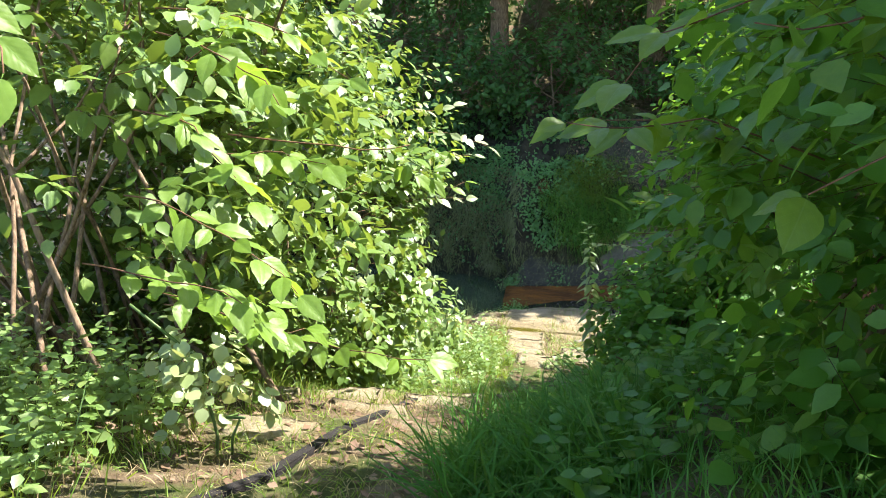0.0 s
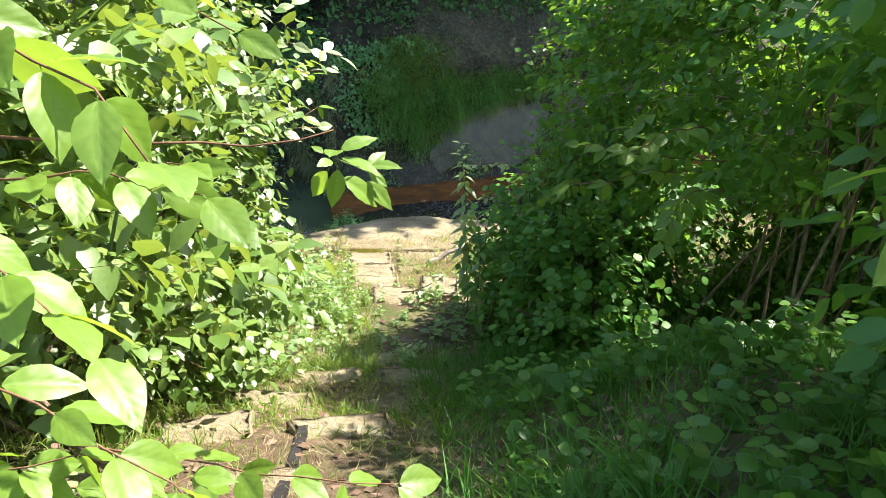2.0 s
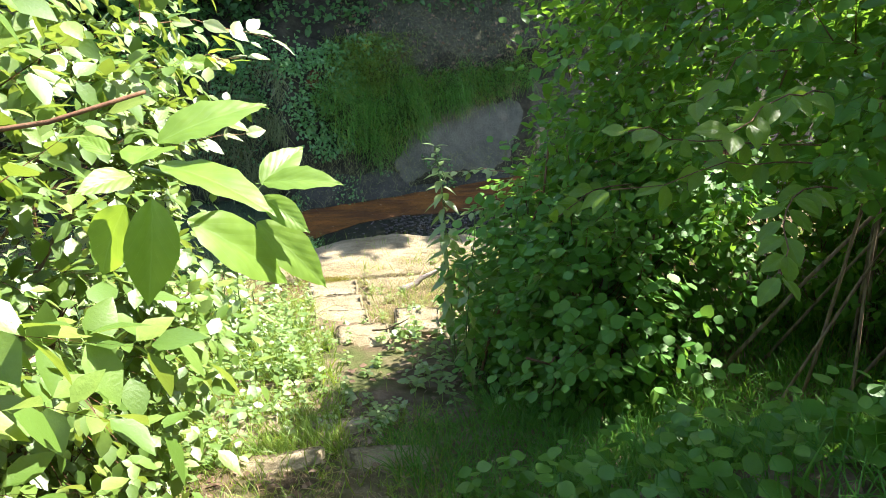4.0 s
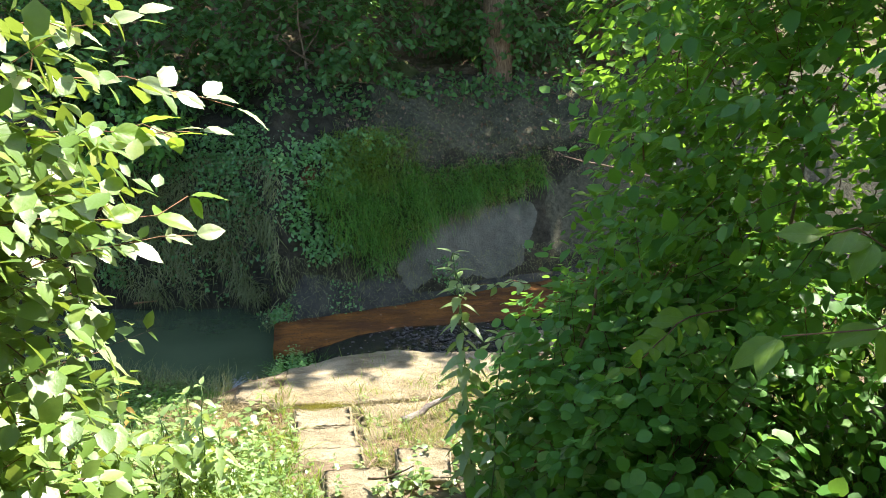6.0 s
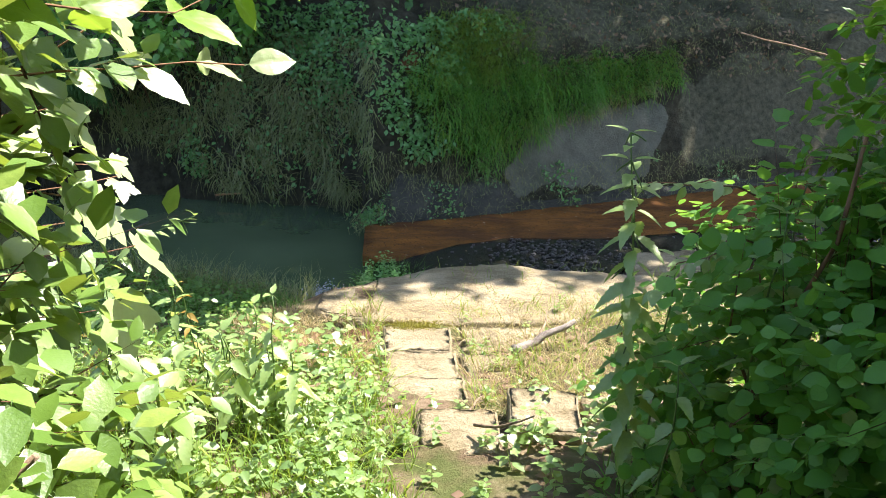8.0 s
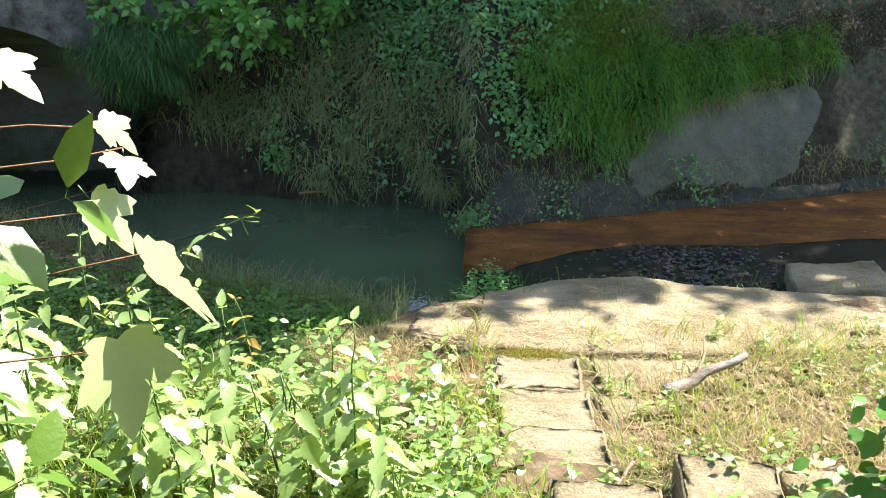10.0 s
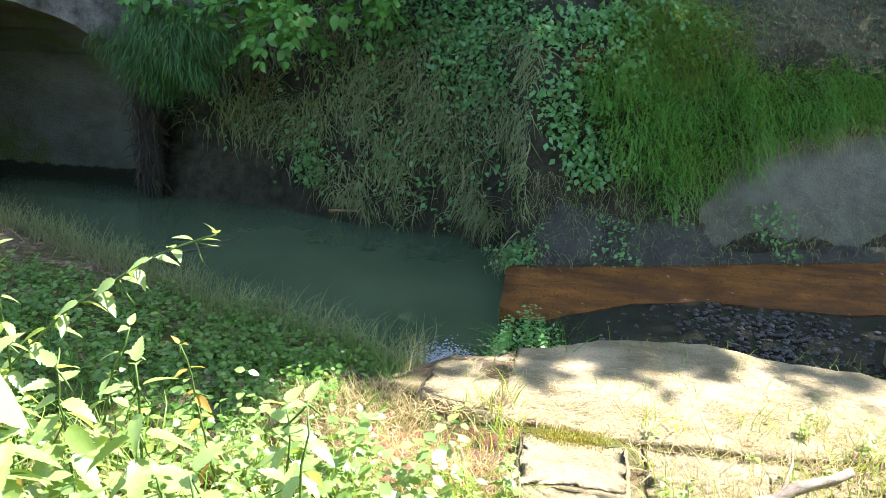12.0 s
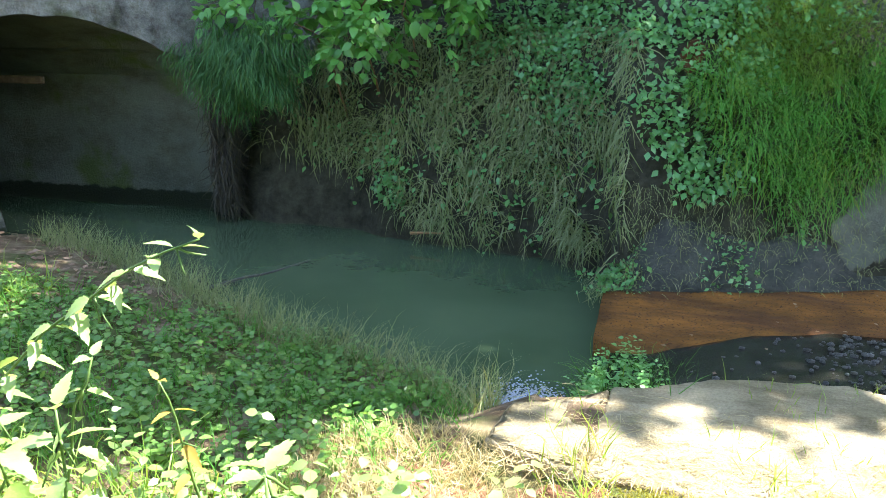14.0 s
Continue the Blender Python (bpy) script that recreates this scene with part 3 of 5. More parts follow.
# ---- weir slab and blocks ----
def rough_block(name, corners, top, depth, material, label="", seed=0, category="stone block", step=0.05, chamfer=0.014):
    """A worn block: wandering outline, chamfered arris, uneven top, straight sides."""
    c = np.array(corners, float)
    out = []
    for a, b in zip(c, np.roll(c, -1, 0)):
        n = max(2, int(np.linalg.norm(b - a) / step))
        out += [a + (b - a) * k / n for k in range(n)]
    out = np.array(out)
    out = out + 0.008 * np.stack([rough_noise(out[:, 0], out[:, 1], 21, seed), rough_noise(out[:, 1], out[:, 0], 21, seed + 1)], 1)
    mid = out.mean(0)
    n = len(out)
    size = np.linalg.norm(out - mid, axis=1).mean()
    rings = [(1.0, -depth), (1.0, -0.5 * depth), (1.0, -chamfer * 1.2), (1 - 0.6 * chamfer / size, -0.3 * chamfer), (1 - 1.6 * chamfer / size, 0.0)] + [(q, 0.0) for q in np.linspace(0.93, 0.06, max(5, int(size / 0.06)))]
    v = []
    for q, dz in rings:
        xy = mid + (out - mid) * q
        z = np.full(n, top + dz)
        if dz > -0.5 * depth:
            z = z + 0.012 * rough_noise(xy[:, 0], xy[:, 1], 5, seed) + 0.006 * rough_noise(xy[:, 0], xy[:, 1], 19, seed) + 0.003 * rough_noise(xy[:, 0], xy[:, 1], 47, seed)
        v.append(np.concatenate([xy, z[:, None]], 1))
    f = []
    for r in range(len(rings) - 1):
        for k in range(n):
            a, b = r * n + k, r * n + (k + 1) % n
            f += [(a, b, b + n), (a, b + n, a + n)]
    last = (len(rings) - 1) * n
    v.append(np.array([[*mid, top]]))
    f += [(last + k, last + (k + 1) % n, last + n) for k in range(n)]
    me = mesh_of(name, np.concatenate(v), f, material)
    return tagged(new(name, me), label, category)


rough_block("weir_slab", [(-0.11, 9.5), (0.255, 9.355), (0.275, 9.75), (0.305, 10.05), (0.1, 9.93), (-0.07, 9.83)], 0.37, 0.5, SAND, "broad worn sandstone weir slab at the stream", seed=3, category="stone slab")
rough_block("weir_slab", [(0.265, 9.35), (0.9, 9.26), (1.7, 9.3), (2.9, 9.5), (3.3, 9.95), (2.3, 10.08), (1.87, 10.15), (1.3, 10.3), (0.89, 10.32), (0.57, 10.17), (0.315, 10.06), (0.285, 9.75)], 0.375, 0.5, SAND, "broad worn sandstone weir slab streaked with dirt", seed=5, category="stone slab")
rough_block("flat_stone", [(2.28, 10.38), (2.95, 10.42), (3.0, 10.95), (2.37, 10.88)], 0.26, 0.2, SAND, "flat damp stone lying in the trickle", seed=7)
BLOCKS = [
    ([(0.37, 8.83), (0.79, 8.82), (0.80, 9.16), (0.37, 9.2)], 0.405), ([(0.37, 8.44), (0.82, 8.42), (0.81, 8.79), (0.37, 8.8)], 0.43),
    ([(0.40, 8.08), (0.84, 8.02), (0.83, 8.39), (0.38, 8.41)], 0.475), ([(0.84, 8.42), (1.25, 8.35), (1.3, 8.74), (0.83, 8.78)], 0.415), ([(0.83, 8.8), (1.5, 8.78), (1.5, 9.2), (0.84, 9.2)], 0.385),
    ([(0.98, 7.55), (1.3, 7.48), (1.34, 7.86), (1.01, 7.92)], 0.68), ([(1.32, 7.4), (1.95, 7.3), (2.0, 7.85), (1.36, 7.88)], 0.65), ([(0.55, 7.45), (0.94, 7.42), (0.95, 7.8), (0.56, 7.85)], 0.61),
]
for n, (corners, top) in enumerate(BLOCKS):
    ob = rough_block("stone_block", corners, top, 0.30, SAND, "squared worn sandstone block in the path", seed=10 + n)
    tagged(ob, group="blocks of the stepped path")
# stepped flags higher up the path
FLAGS = [(0.0, 6.2, 0.85), (0.55, 6.05, 0.9), (0.2, 5.5, 1.1), (0.75, 5.35, 1.12), (-0.05, 4.85, 1.3), (0.5, 4.7, 1.34), (-0.3, 4.2, 1.55), (0.35, 4.1, 1.6), (-0.55, 3.5, 1.78), (0.05, 3.45, 1.82), (-0.75, 2.75, 1.98), (-0.25, 2.8, 2.0)]
for n, (x, y, z) in enumerate(FLAGS):
    rng = np.random.default_rng(70 + n)
    w, d = rng.uniform(0.15, 0.22), rng.uniform(0.11, 0.16)
    c = [(x + sx * w + rng.normal(0, 0.03), y + sy * d + rng.normal(0, 0.03)) for sx, sy in ((-1, -1), (1, -1), (1, 1), (-1, 1))]
    top = float(np.mean(land(np.array([p[0] for p in c]), np.array([p[1] for p in c])))) + 0.012
    ob = rough_block("path_stone", c, top, 0.22, SAND, "flat worn sandstone flag bedded in the path", seed=40 + n)
    tagged(ob, group="flags of the path")


# ---- plants ----
def shoots(rng, centres, count, length, leaves, size, shape, shell=0.55, droop=0.15, keep=None, up=0.35, gaps=2.6, flat=0.0):
    """Leafy shoots growing out of the masses: leaf pieces and twig pieces."""
    vol = np.array([np.prod(r) ** (2 / 3) for _, r in centres])
    pick = rng.choice(len(centres), count, p=vol / vol.sum())
    c = np.array([q for q, _ in centres])[pick]
    r = np.array([q for _, q in centres])[pick]
    d = unit(rng.normal(size=(count, 3)))
    rad = rng.uniform(shell, 1.0, count)[:, None]
    base = c + d * r * rad
    out = unit(d / r)
    way = unit(out + [0, 0, up * (1 - flat)] + rng.normal(0, 0.45, (count, 3)) * [1, 1, 1 - 0.5 * flat])
    ok = base[:, 2] > land(base[:, 0], base[:, 1]) + 0.08
    ok &= rough_noise(base[:, 0] + 0.6 * base[:, 2], base[:, 1] - 0.8 * base[:, 2], gaps, 0.3) > -0.42
    if keep is not None:
        ok &= keep(base + way * length)
        ok &= keep(base)
    for q, (cc, rr) in enumerate(centres):
        inside = (((base - np.array(cc)) / (np.array(rr) * 0.72)) ** 2).sum(1) < 1
        ok &= ~(inside & (pick != q))
    base, way, out = base[ok], way[ok], out[ok]
    n = len(base)
    ln = length * rng.uniform(0.55, 1.25, n)
    pos, dirs, ups, siz = [], [], [], []
    side = unit(np.cross(way, rng.normal(size=(n, 3)) + [0, 0, 1.5]))
    for k in range(leaves):
        a = 0.12 + 0.88 * (k // 2) / max(1, (leaves - 1) // 2)
        s = -1 if k % 2 else 1
        turn = side if (k // 2) % 2 == 0 else unit(np.cross(way, side) * 0.6 + side * 0.5)
        p = base + way * (ln * a)[:, None] - [0, 0, 1] * (droop * ln * a * a)[:, None]
        w = unit(s * turn * 0.9 + way * (0.35 + 0.5 * a) + rng.normal(0, 0.22, (n, 3)) + [0, 0, -0.35])
        u = unit(np.array([0, 0, 0.85 + 0.5 * flat]) + 0.6 * (1 - flat) * out + 0.38 * rng.normal(size=(n, 3)) + 0.3 * SUN)
        pos.append(p), dirs.append(w), ups.append(u)
        siz.append(size * rng.uniform(0.6, 1.15, n) * (1.05 - 0.3 * a))
    pos, dirs, ups, siz = np.concatenate(pos), np.concatenate(dirs), np.concatenate(ups), np.concatenate(siz)
    if keep is not None:
        ok = keep(pos + dirs * siz[:, None])
        pos, dirs, ups, siz = pos[ok], dirs[ok], ups[ok], siz[ok]
    foliage = scatter(shape, pos, dirs, ups, siz)
    stick = (np.array([(-0.5, 0, 0), (0.5, 0, 0), (0, 0, 0.8), (0, 1, 0)]), np.array([(0, 1, 3), (1, 2, 3), (2, 0, 3)]))
    tv, tf = stick
    sv = tv.copy()
    w2 = unit(way - [0, 0, droop * 0.8])
    v, f = scatter((sv * [1, 1, 0], tf), base - w2 * (0.3 * ln)[:, None], w2, np.tile([0.3, 0.2, 1.0], (n, 1)), ln * 1.25, np.full(n, 0.007))
    return foliage, (v, f)


SUN = np.array(SUN_DIR)
PATH_XY = np.array([(e[0], e[1], e[2]) for _, e, _, _ in PATH])
fine_t = np.linspace(0, len(PATH_XY) - 1, 160)
LINE = np.stack([np.interp(fine_t, np.arange(len(PATH_XY)), PATH_XY[:, k]) for k in range(3)], 1)


def clear_of_walk(gap):
    def ok(p):
        d = np.full(len(p), 9.0)
        for q in LINE:
            d = np.minimum(d, np.linalg.norm(p - q, axis=1))
        return d > gap
    return ok


def clear_of_path_side(p):
    """Keeps the walk free, and lets the bush end above the weeds on the path's side."""
    return clear_of_walk(0.36)(p) & ((p[:, 2] > land(p[:, 0], p[:, 1]) + 0.55 + 0.12 * np.sin(5 * p[:, 1])) | (p[:, 0] < -1.7))


def scattered(p, share):
    """A steady pick of that share of the places."""
    q = np.sin(127.1 * p[:, 0] + 311.7 * p[:, 1] + 74.7 * p[:, 2]) * 43758.5453
    return q - np.floor(q) < share


def bare_below(p):
    """Keeps the walk free, leaves the stems bare low down, and thins the side away from the path."""
    low = (p[:, 2] < land(p[:, 0], p[:, 1]) + 0.95 + 0.2 * np.sin(4 * p[:, 1])) & (p[:, 0] < 3.1) & (p[:, 1] > 2.8) & (p[:, 1] < 6.6)
    return clear_of_walk(0.36)(p) & (~low | scattered(p, 0.05)) & ((p[:, 0] < 3.5) | (p[:, 2] < 3.0) | scattered(p, 0.5))


def path_side(p):
    corner = (p[:, 1] < 2.5) & (p[:, 2] < 3.5)
    return clear_of_path_side(p) & ((p[:, 0] > -2.5) | scattered(p, 0.6)) & (~corner | scattered(p, 0.35))


def shrub(name, label, masses, count, length, leaves, size, shape, leaf_mat, stems, seed, keep=None, category="shrub", shell=0.55, droop=0.15, bark=BARK, radius=0.022, flat=0.0, wild=0.05):
    rng = np.random.default_rng(seed)
    base = Vector((stems[0][0][0], stems[0][0][1], float(land(stems[0][0][0], stems[0][0][1]))))
    ob = thing(name, label, category, base)
    f, t = shoots(rng, masses, count, length, leaves, size, shape, shell, droop, keep, flat=flat)
    part_mesh("foliage", mesh_of("foliage", *f, leaf_mat), ob)
    part_mesh("brushwood", mesh_of("brushwood", *t, TWIG), ob, kind="stuff")
    for a, b in stems:
        a = (a[0], a[1], float(land(a[0], a[1])) - 0.06)
        line = wander(rng, a, b, 8, wild)
        part_mesh("stem", mesh_of("stem", *tube(line, radius * rng.uniform(0.7, 1.3), 0.006), bark), ob)
    return ob


def stems_for(rng, foot, spread, tops, n):
    out = []
    for _ in range(n):
        a = (foot[0] + rng.normal(0, spread[0]), foot[1] + rng.normal(0, spread[1]))
        c, r = tops[rng.integers(len(tops))]
        b = (c[0] + rng.normal(0, 0.45) * r[0], c[1] + rng.normal(0, 0.45) * r[1], c[2] + rng.uniform(-0.1, 0.8) * r[2])
        out.append((a, b))
    return out


LEFT = [((-1.75, 3.3, 3.1), (1.75, 1.9, 2.0)), ((-3.4, 4.4, 2.9), (1.6, 1.6, 2.1))]
LEFT_END = [((-0.75, 5.55, 2.1), (0.72, 0.65, 1.15)), ((-1.05, 5.1, 2.6), (1.15, 1.0, 1.75)), ((-2.6, 5.7, 2.5), (1.3, 1.0, 1.7))]
RIGHT_NEAR = [((2.8, 1.85, 3.65), (1.42, 1.8, 1.75))]
RIGHT_BACK = [((4.6, 2.2, 2.9), (0.9, 2.2, 1.5)), ((4.7, 5.6, 2.1), (1.0, 2.6, 1.7))]
RIGHT = [((3.35, 4.5, 3.3), (1.5, 2.1, 1.9)), ((3.2, 5.9, 2.75), (1.6, 1.9, 1.85))]
rng = np.random.default_rng(5)
shrub("dogwood_bush", "sunlit dogwood bush with broad green leaves beside the path", LEFT, 4300, 0.34, 9, 0.135, OVATE, DOGWOOD, stems_for(rng, (-1.7, 3.5), (0.5, 0.9), LEFT, 44), 11, path_side, radius=0.016, flat=0.75)
shrub("dogwood_bush", "sunlit dogwood bush with smaller leaves above the stream", LEFT_END, 4300, 0.28, 9, 0.1, OVAL, DOGWOOD, stems_for(rng, (-1.4, 5.2), (0.4, 0.5), LEFT_END, 16), 14, clear_of_walk(0.36), flat=0.6)
shrub("hedge_bush", "shaded hedge bush with broad oval green leaves beside the path", RIGHT_NEAR, 4300, 0.32, 9, 0.115, OVATE, HAZEL, [(a, b) for a, b in stems_for(rng, (2.05, 2.0), (0.22, 0.45), RIGHT_NEAR, 40) if abs(a[1] - b[1]) < 0.8 and b[0] > 1.9], 12, bare_below, radius=0.012)
shrub("hedge_bush", "dense hedge bush with small leaves over bare brown stems", RIGHT, 12500, 0.25, 9, 0.086, OVAL, HAZEL, [(a, b) for a, b in stems_for(rng, (2.8, 5.2), (0.3, 1.0), RIGHT, 60) if abs(a[1] - b[1]) < 1.1 and b[0] > 2.4 and a[1] > 3.8], 15, bare_below, radius=0.010, wild=0.07)
# added backing: keeps sun and bright ground from showing through the hedge
shrub("hedge_bush", "thicket added behind the hedge to block sun and sky", RIGHT_BACK, 4800, 0.34, 8, 0.15, SMALL, HAZEL, stems_for(rng, (4.5, 4.0), (0.3, 1.6), RIGHT_BACK, 10), 16, None, radius=0.014)
LOW = [((1.75, 6.5, 1.4), (0.45, 0.5, 0.68)), ((1.9, 5.9, 1.45), (0.42, 0.55, 0.55)), ((2.1, 6.95, 1.2), (0.6, 0.65, 0.8)), ((2.0, 7.35, 1.1), (0.48, 0.45, 0.65)), ((2.45, 6.6, 1.7), (0.55, 0.65, 0.65))]
shrub("bramble_bush", "low bramble bush with rounded dark green leaves", LOW, 2200, 0.25, 7, 0.085, ROUND, BRAMBLE, stems_for(rng, (1.9, 6.2), (0.2, 0.4), LOW, 12), 13, clear_of_walk(0.36), "bramble", 0.3, 0.3, TWIG, 0.008)

# woods on the far bank
far_masses = [[((x, y, z), (1.6, 1.0, 1.0))] for x, y, z in ((-5.0, 14.3, 3.2), (-7.0, 12.8, 3.4), (-3.4, 14.9, 3.0), (-1.5, 14.8, 3.0), (0.6, 15.0, 3.15), (3.6, 15.9, 3.5), (6.2, 16.6, 3.8), (-4.6, 17.2, 4.6), (-1.6, 17.4, 4.8), (1.8, 17.6, 4.9), (5.0, 17.9, 5.0), (-7.5, 18.0, 5.0), (-10.0, 15.5, 4.5))]
for n, mass in enumerate(far_masses):
    c = mass[0][0]
    shrub("woodland_shrub", "dark shaded woodland shrub on the far bank", mass, 520, 0.36, 8, 0.15, SMALL, WOODS, stems_for(rng, (c[0], c[1] + 0.4), (0.3, 0.3), mass, 7), 30 + n, None, "shrub", 0.4)


def tree(seed, x, y, height, crown, count, label):
    rng = np.random.default_rng(seed)
    z = float(land(x, y))
    ob = thing("tree", label, "tree", (x, y, z), "trees of the far bank")
    top = np.array((x + rng.normal(0, 0.4), y + rng.normal(0, 0.3), height))
    trunk = wander(rng, (x, y, z - 0.2), top, 10, 0.08)
    part_mesh("trunk", mesh_of("trunk", *tube(trunk, 0.22, 0.06, 9), BARK), ob)
    limbs = []
    for c, r in crown:
        k = rng.integers(4, 8)
        limbs.append(tube(wander(rng, trunk[k], c, 6, 0.12), 0.08, 0.02))
    part_mesh("limbs", mesh_of("limbs", *joined(limbs), BARK), ob)
    f, t = shoots(rng, crown, count, 0.6, 8, 0.28, SMALL, 0.25, 0.2)
    part_mesh("crown", mesh_of("crown", *f, WOODS), ob)
    return ob


def crown_of(rng, cx, cy, cz, spread, n):
    out = []
    for _ in range(n):
        r = (rng.uniform(1.4, 2.0), rng.uniform(1.1, 1.6), rng.uniform(0.8, 1.3))
        x, y, z = cx + rng.normal(0, spread), cy + rng.normal(0, spread * 0.6), cz + rng.uniform(-0.8, 1.2)
        if cy > 12 and x > 2.5:
            y = max(y, 10.35 + 0.25 * z + r[1])
        out.append(((x, y, z), r))
    return out


# taller growth added up the slope blocks low sky from the water's reflection
for n, (x, y) in enumerate([(-11, 19), (-7.5, 21), (-4, 22), (0, 22.5), (4, 22.5), (8, 22), (-12.5, 15)]):
    mass = [((x, y, float(land(x, y)) + 1.6), (2.4, 1.6, 2.6))]
    shrub("woodland_shrub", "tall dark thicket added behind the far bank to block low sky", mass, 520, 0.6, 8, 0.26, SMALL, WOODS, stems_for(rng, (x, y), (0.4, 0.4), mass, 5), 90 + n, None, "shrub", 0.4)
# unseen crowns reach out to shade the stream, and leave the weir in the sun
rng = np.random.default_rng(77)
for n, (x, y, cx, cy, cz) in enumerate([(-3.5, 16.6, -1.6, 14.6, 7.4), (-0.5, 16.8, 1.2, 14.3, 7.2), (2.5, 16.6, 3.9, 14.2, 7.6), (5.5, 17.0, 6.6, 14.5, 7.4), (8.5, 17.5, 9.2, 15.0, 7.8), (3.0, 19.5, 3.4, 18.0, 8.6), (8.0, 20.0, 8.0, 18.5, 8.8), (-3.0, 19.5, -2.4, 18.0, 8.4)]):
    tree(50 + n, x, y, cz + 1.5, crown_of(rng, cx, cy, cz, 1.25, 9), 1150, "tall leafy tree leaning over the stream from the far bank")
# lobes placed along the sun's rays to shade near bank and dapple slab
shade_lobes = [((6.3, 13.7, 6.9), (1.3, 0.6, 0.5)), ((5.2, 12.12, 7.0), (1.4, 0.4, 0.4)), ((6.7, 12.3, 7.2), (1.3, 0.4, 0.4)), ((2.75, 11.15, 7.0), (1.05, 0.5, 0.5)), ((1.9, 11.4, 7.1), (0.8, 0.5, 0.5)), ((3.0, 11.9, 7.0), (1.0, 0.6, 0.6)), ((2.2, 12.6, 7.2), (0.9, 0.7, 0.6)), ((3.6, 13.0, 7.3), (1.0, 0.8, 0.7))]
tree(61, 3.4, 15.6, 8.6, shade_lobes + crown_of(rng, 3.3, 14.4, 8.0, 0.8, 4), 2000, "unseen leaning tree added with a long limb to shade bank and slab")
# two trees added out of view, so that their crowns shade the hedge
for n, (x, y, cz) in enumerate([(5.6, 1.2, 6.6), (6.4, 4.6, 6.4)]):
    tagged(tree(80 + n, x, y, cz + 1.4, crown_of(rng, x + 0.3, y, cz, 1.1, 7), 420, "unseen leafy tree added behind the hedge to shade it"), group="trees behind the hedge")

# ---- ground cover ----
def foot_of(x):
    return np.interp(x, FOOT_X, FOOT_Y)


def field(name, label, category, shape, pos, way, up, size, material, width=None):
    ob = new(name, mesh_of(name, *scatter(shape, pos, way, up, size, width), material))
    return tagged(ob, label, category, kind="stuff")


def on_land(rng, n, x0, x1, y0, y1, clump=0.0, seed=0.0):
    x, y = rng.uniform(x0, x1, n), rng.uniform(y0, y1, n)
    if clump:
        ok = rough_noise(x, y, 4.5, seed) + 0.5 * rough_noise(x, y, 13, seed) > rng.normal(clump - 1, 0.35, n)
        x, y = x[ok], y[ok]
    return np.stack([x, y, land(x, y)], 1)


def grass(name, label, n, box, length, wide, material, seed, clump=0.9, lean=0.45, bend=0.7, lift=0.0, category="grass"):
    rng = np.random.default_rng(seed)
    p = on_land(rng, n, *box, clump, seed)
    p[:, 2] += lift - 0.01
    m = len(p)
    way = unit(np.array([0, 0, 1.0]) + rng.normal(0, lean, (m, 3)) * [1, 1, 0.2])
    up = unit(rng.normal(size=(m, 3)) * [1, 1, 0.1] + [0.1, 0, 0.4])
    return field(name, label, category, blade_shape(bend), p, way, up, length * rng.uniform(0.45, 1.25, m), material, wide * rng.uniform(0.7, 1.3, m))


grass("grass", "sunlit fresh green grass beside the path", 9000, (-1.3, 0.55, 5.6, 7.9), 0.17, 0.0065, GRASS, 201, 0.8)
grass("grass", "thin sunlit grass on the trodden path", 6500, (-0.6, 1.0, 4.0, 6.6), 0.12, 0.006, GRASS, 202, 1.15)
grass("grass", "long shaded grass under the hedge", 11000, (0.72, 2.5, 1.2, 5.9), 0.2, 0.006, SHADE_GRASS, 203, 0.55)
grass("grass", "tall grass tuft beside the path start", 1500, (0.62, 1.25, 1.9, 2.9), 0.36, 0.009, SHADE_GRASS, 204, 0.4, 0.55, 1.0)
grass("grass", "shaded grass under the dogwood", 7000, (-3.0, -0.4, 1.2, 6.0), 0.2, 0.0065, GRASS, 205, 0.9)
grass("grass", "grass in the shade of the near bank", 6000, (-3.2, -0.2, 8.4, 10.9), 0.16, 0.005, SHADE_GRASS, 206, 0.8)
grass("dry_grass", "straw-coloured dry grass beside the weir slab", 7500, (-0.75, 0.36, 8.5, 9.52), 0.13, 0.004, DRY, 207, 0.55, 0.7)
grass("dry_grass", "dry grass and straw over the stones", 12000, (0.83, 3.4, 7.7, 9.6), 0.15, 0.004, DRY, 208, 0.6, 0.9)
grass("grass", "green tufts growing between the stones", 3200, (0.85, 3.2, 8.0, 9.6), 0.2, 0.005, GRASS, 209, 1.25)
grass("grass", "green tufts in the joints of the slab", 110, (0.1, 0.36, 9.05, 9.5), 0.17, 0.005, GRASS, 210, 0.5, 0.4, 0.6, 0.05)
grass("dry_grass", "short dry grass trodden into the path", 9000, (-1.3, 0.95, 1.2, 6.4), 0.09, 0.0045, DRY, 215, 0.7, 0.9)
grass("grass", "short green grass in the trodden path", 9000, (-1.2, 1.1, 1.2, 6.4), 0.10, 0.005, GRASS, 216, 0.95, 0.7)
grass("grass", "rough grass on the field beside the stream", 9000, (-8.5, -3.0, 6.0, 11.0), 0.25, 0.008, GRASS, 211, 0.8)
grass("grass", "shaded grass at the foot of the hedge", 9000, (1.3, 3.6, 4.4, 7.2), 0.22, 0.007, SHADE_GRASS, 217, 0.5)
grass("grass", "rough grass on the field beyond the hedge", 9000, (3.0, 8.5, 3.0, 10.5), 0.25, 0.008, GRASS, 212, 0.8)
grass("grass", "rough grass behind the start of the path", 7000, (-4.0, 4.5, -4.0, 1.0), 0.2, 0.008, GRASS, 213, 0.9)

rng = np.random.default_rng(220)
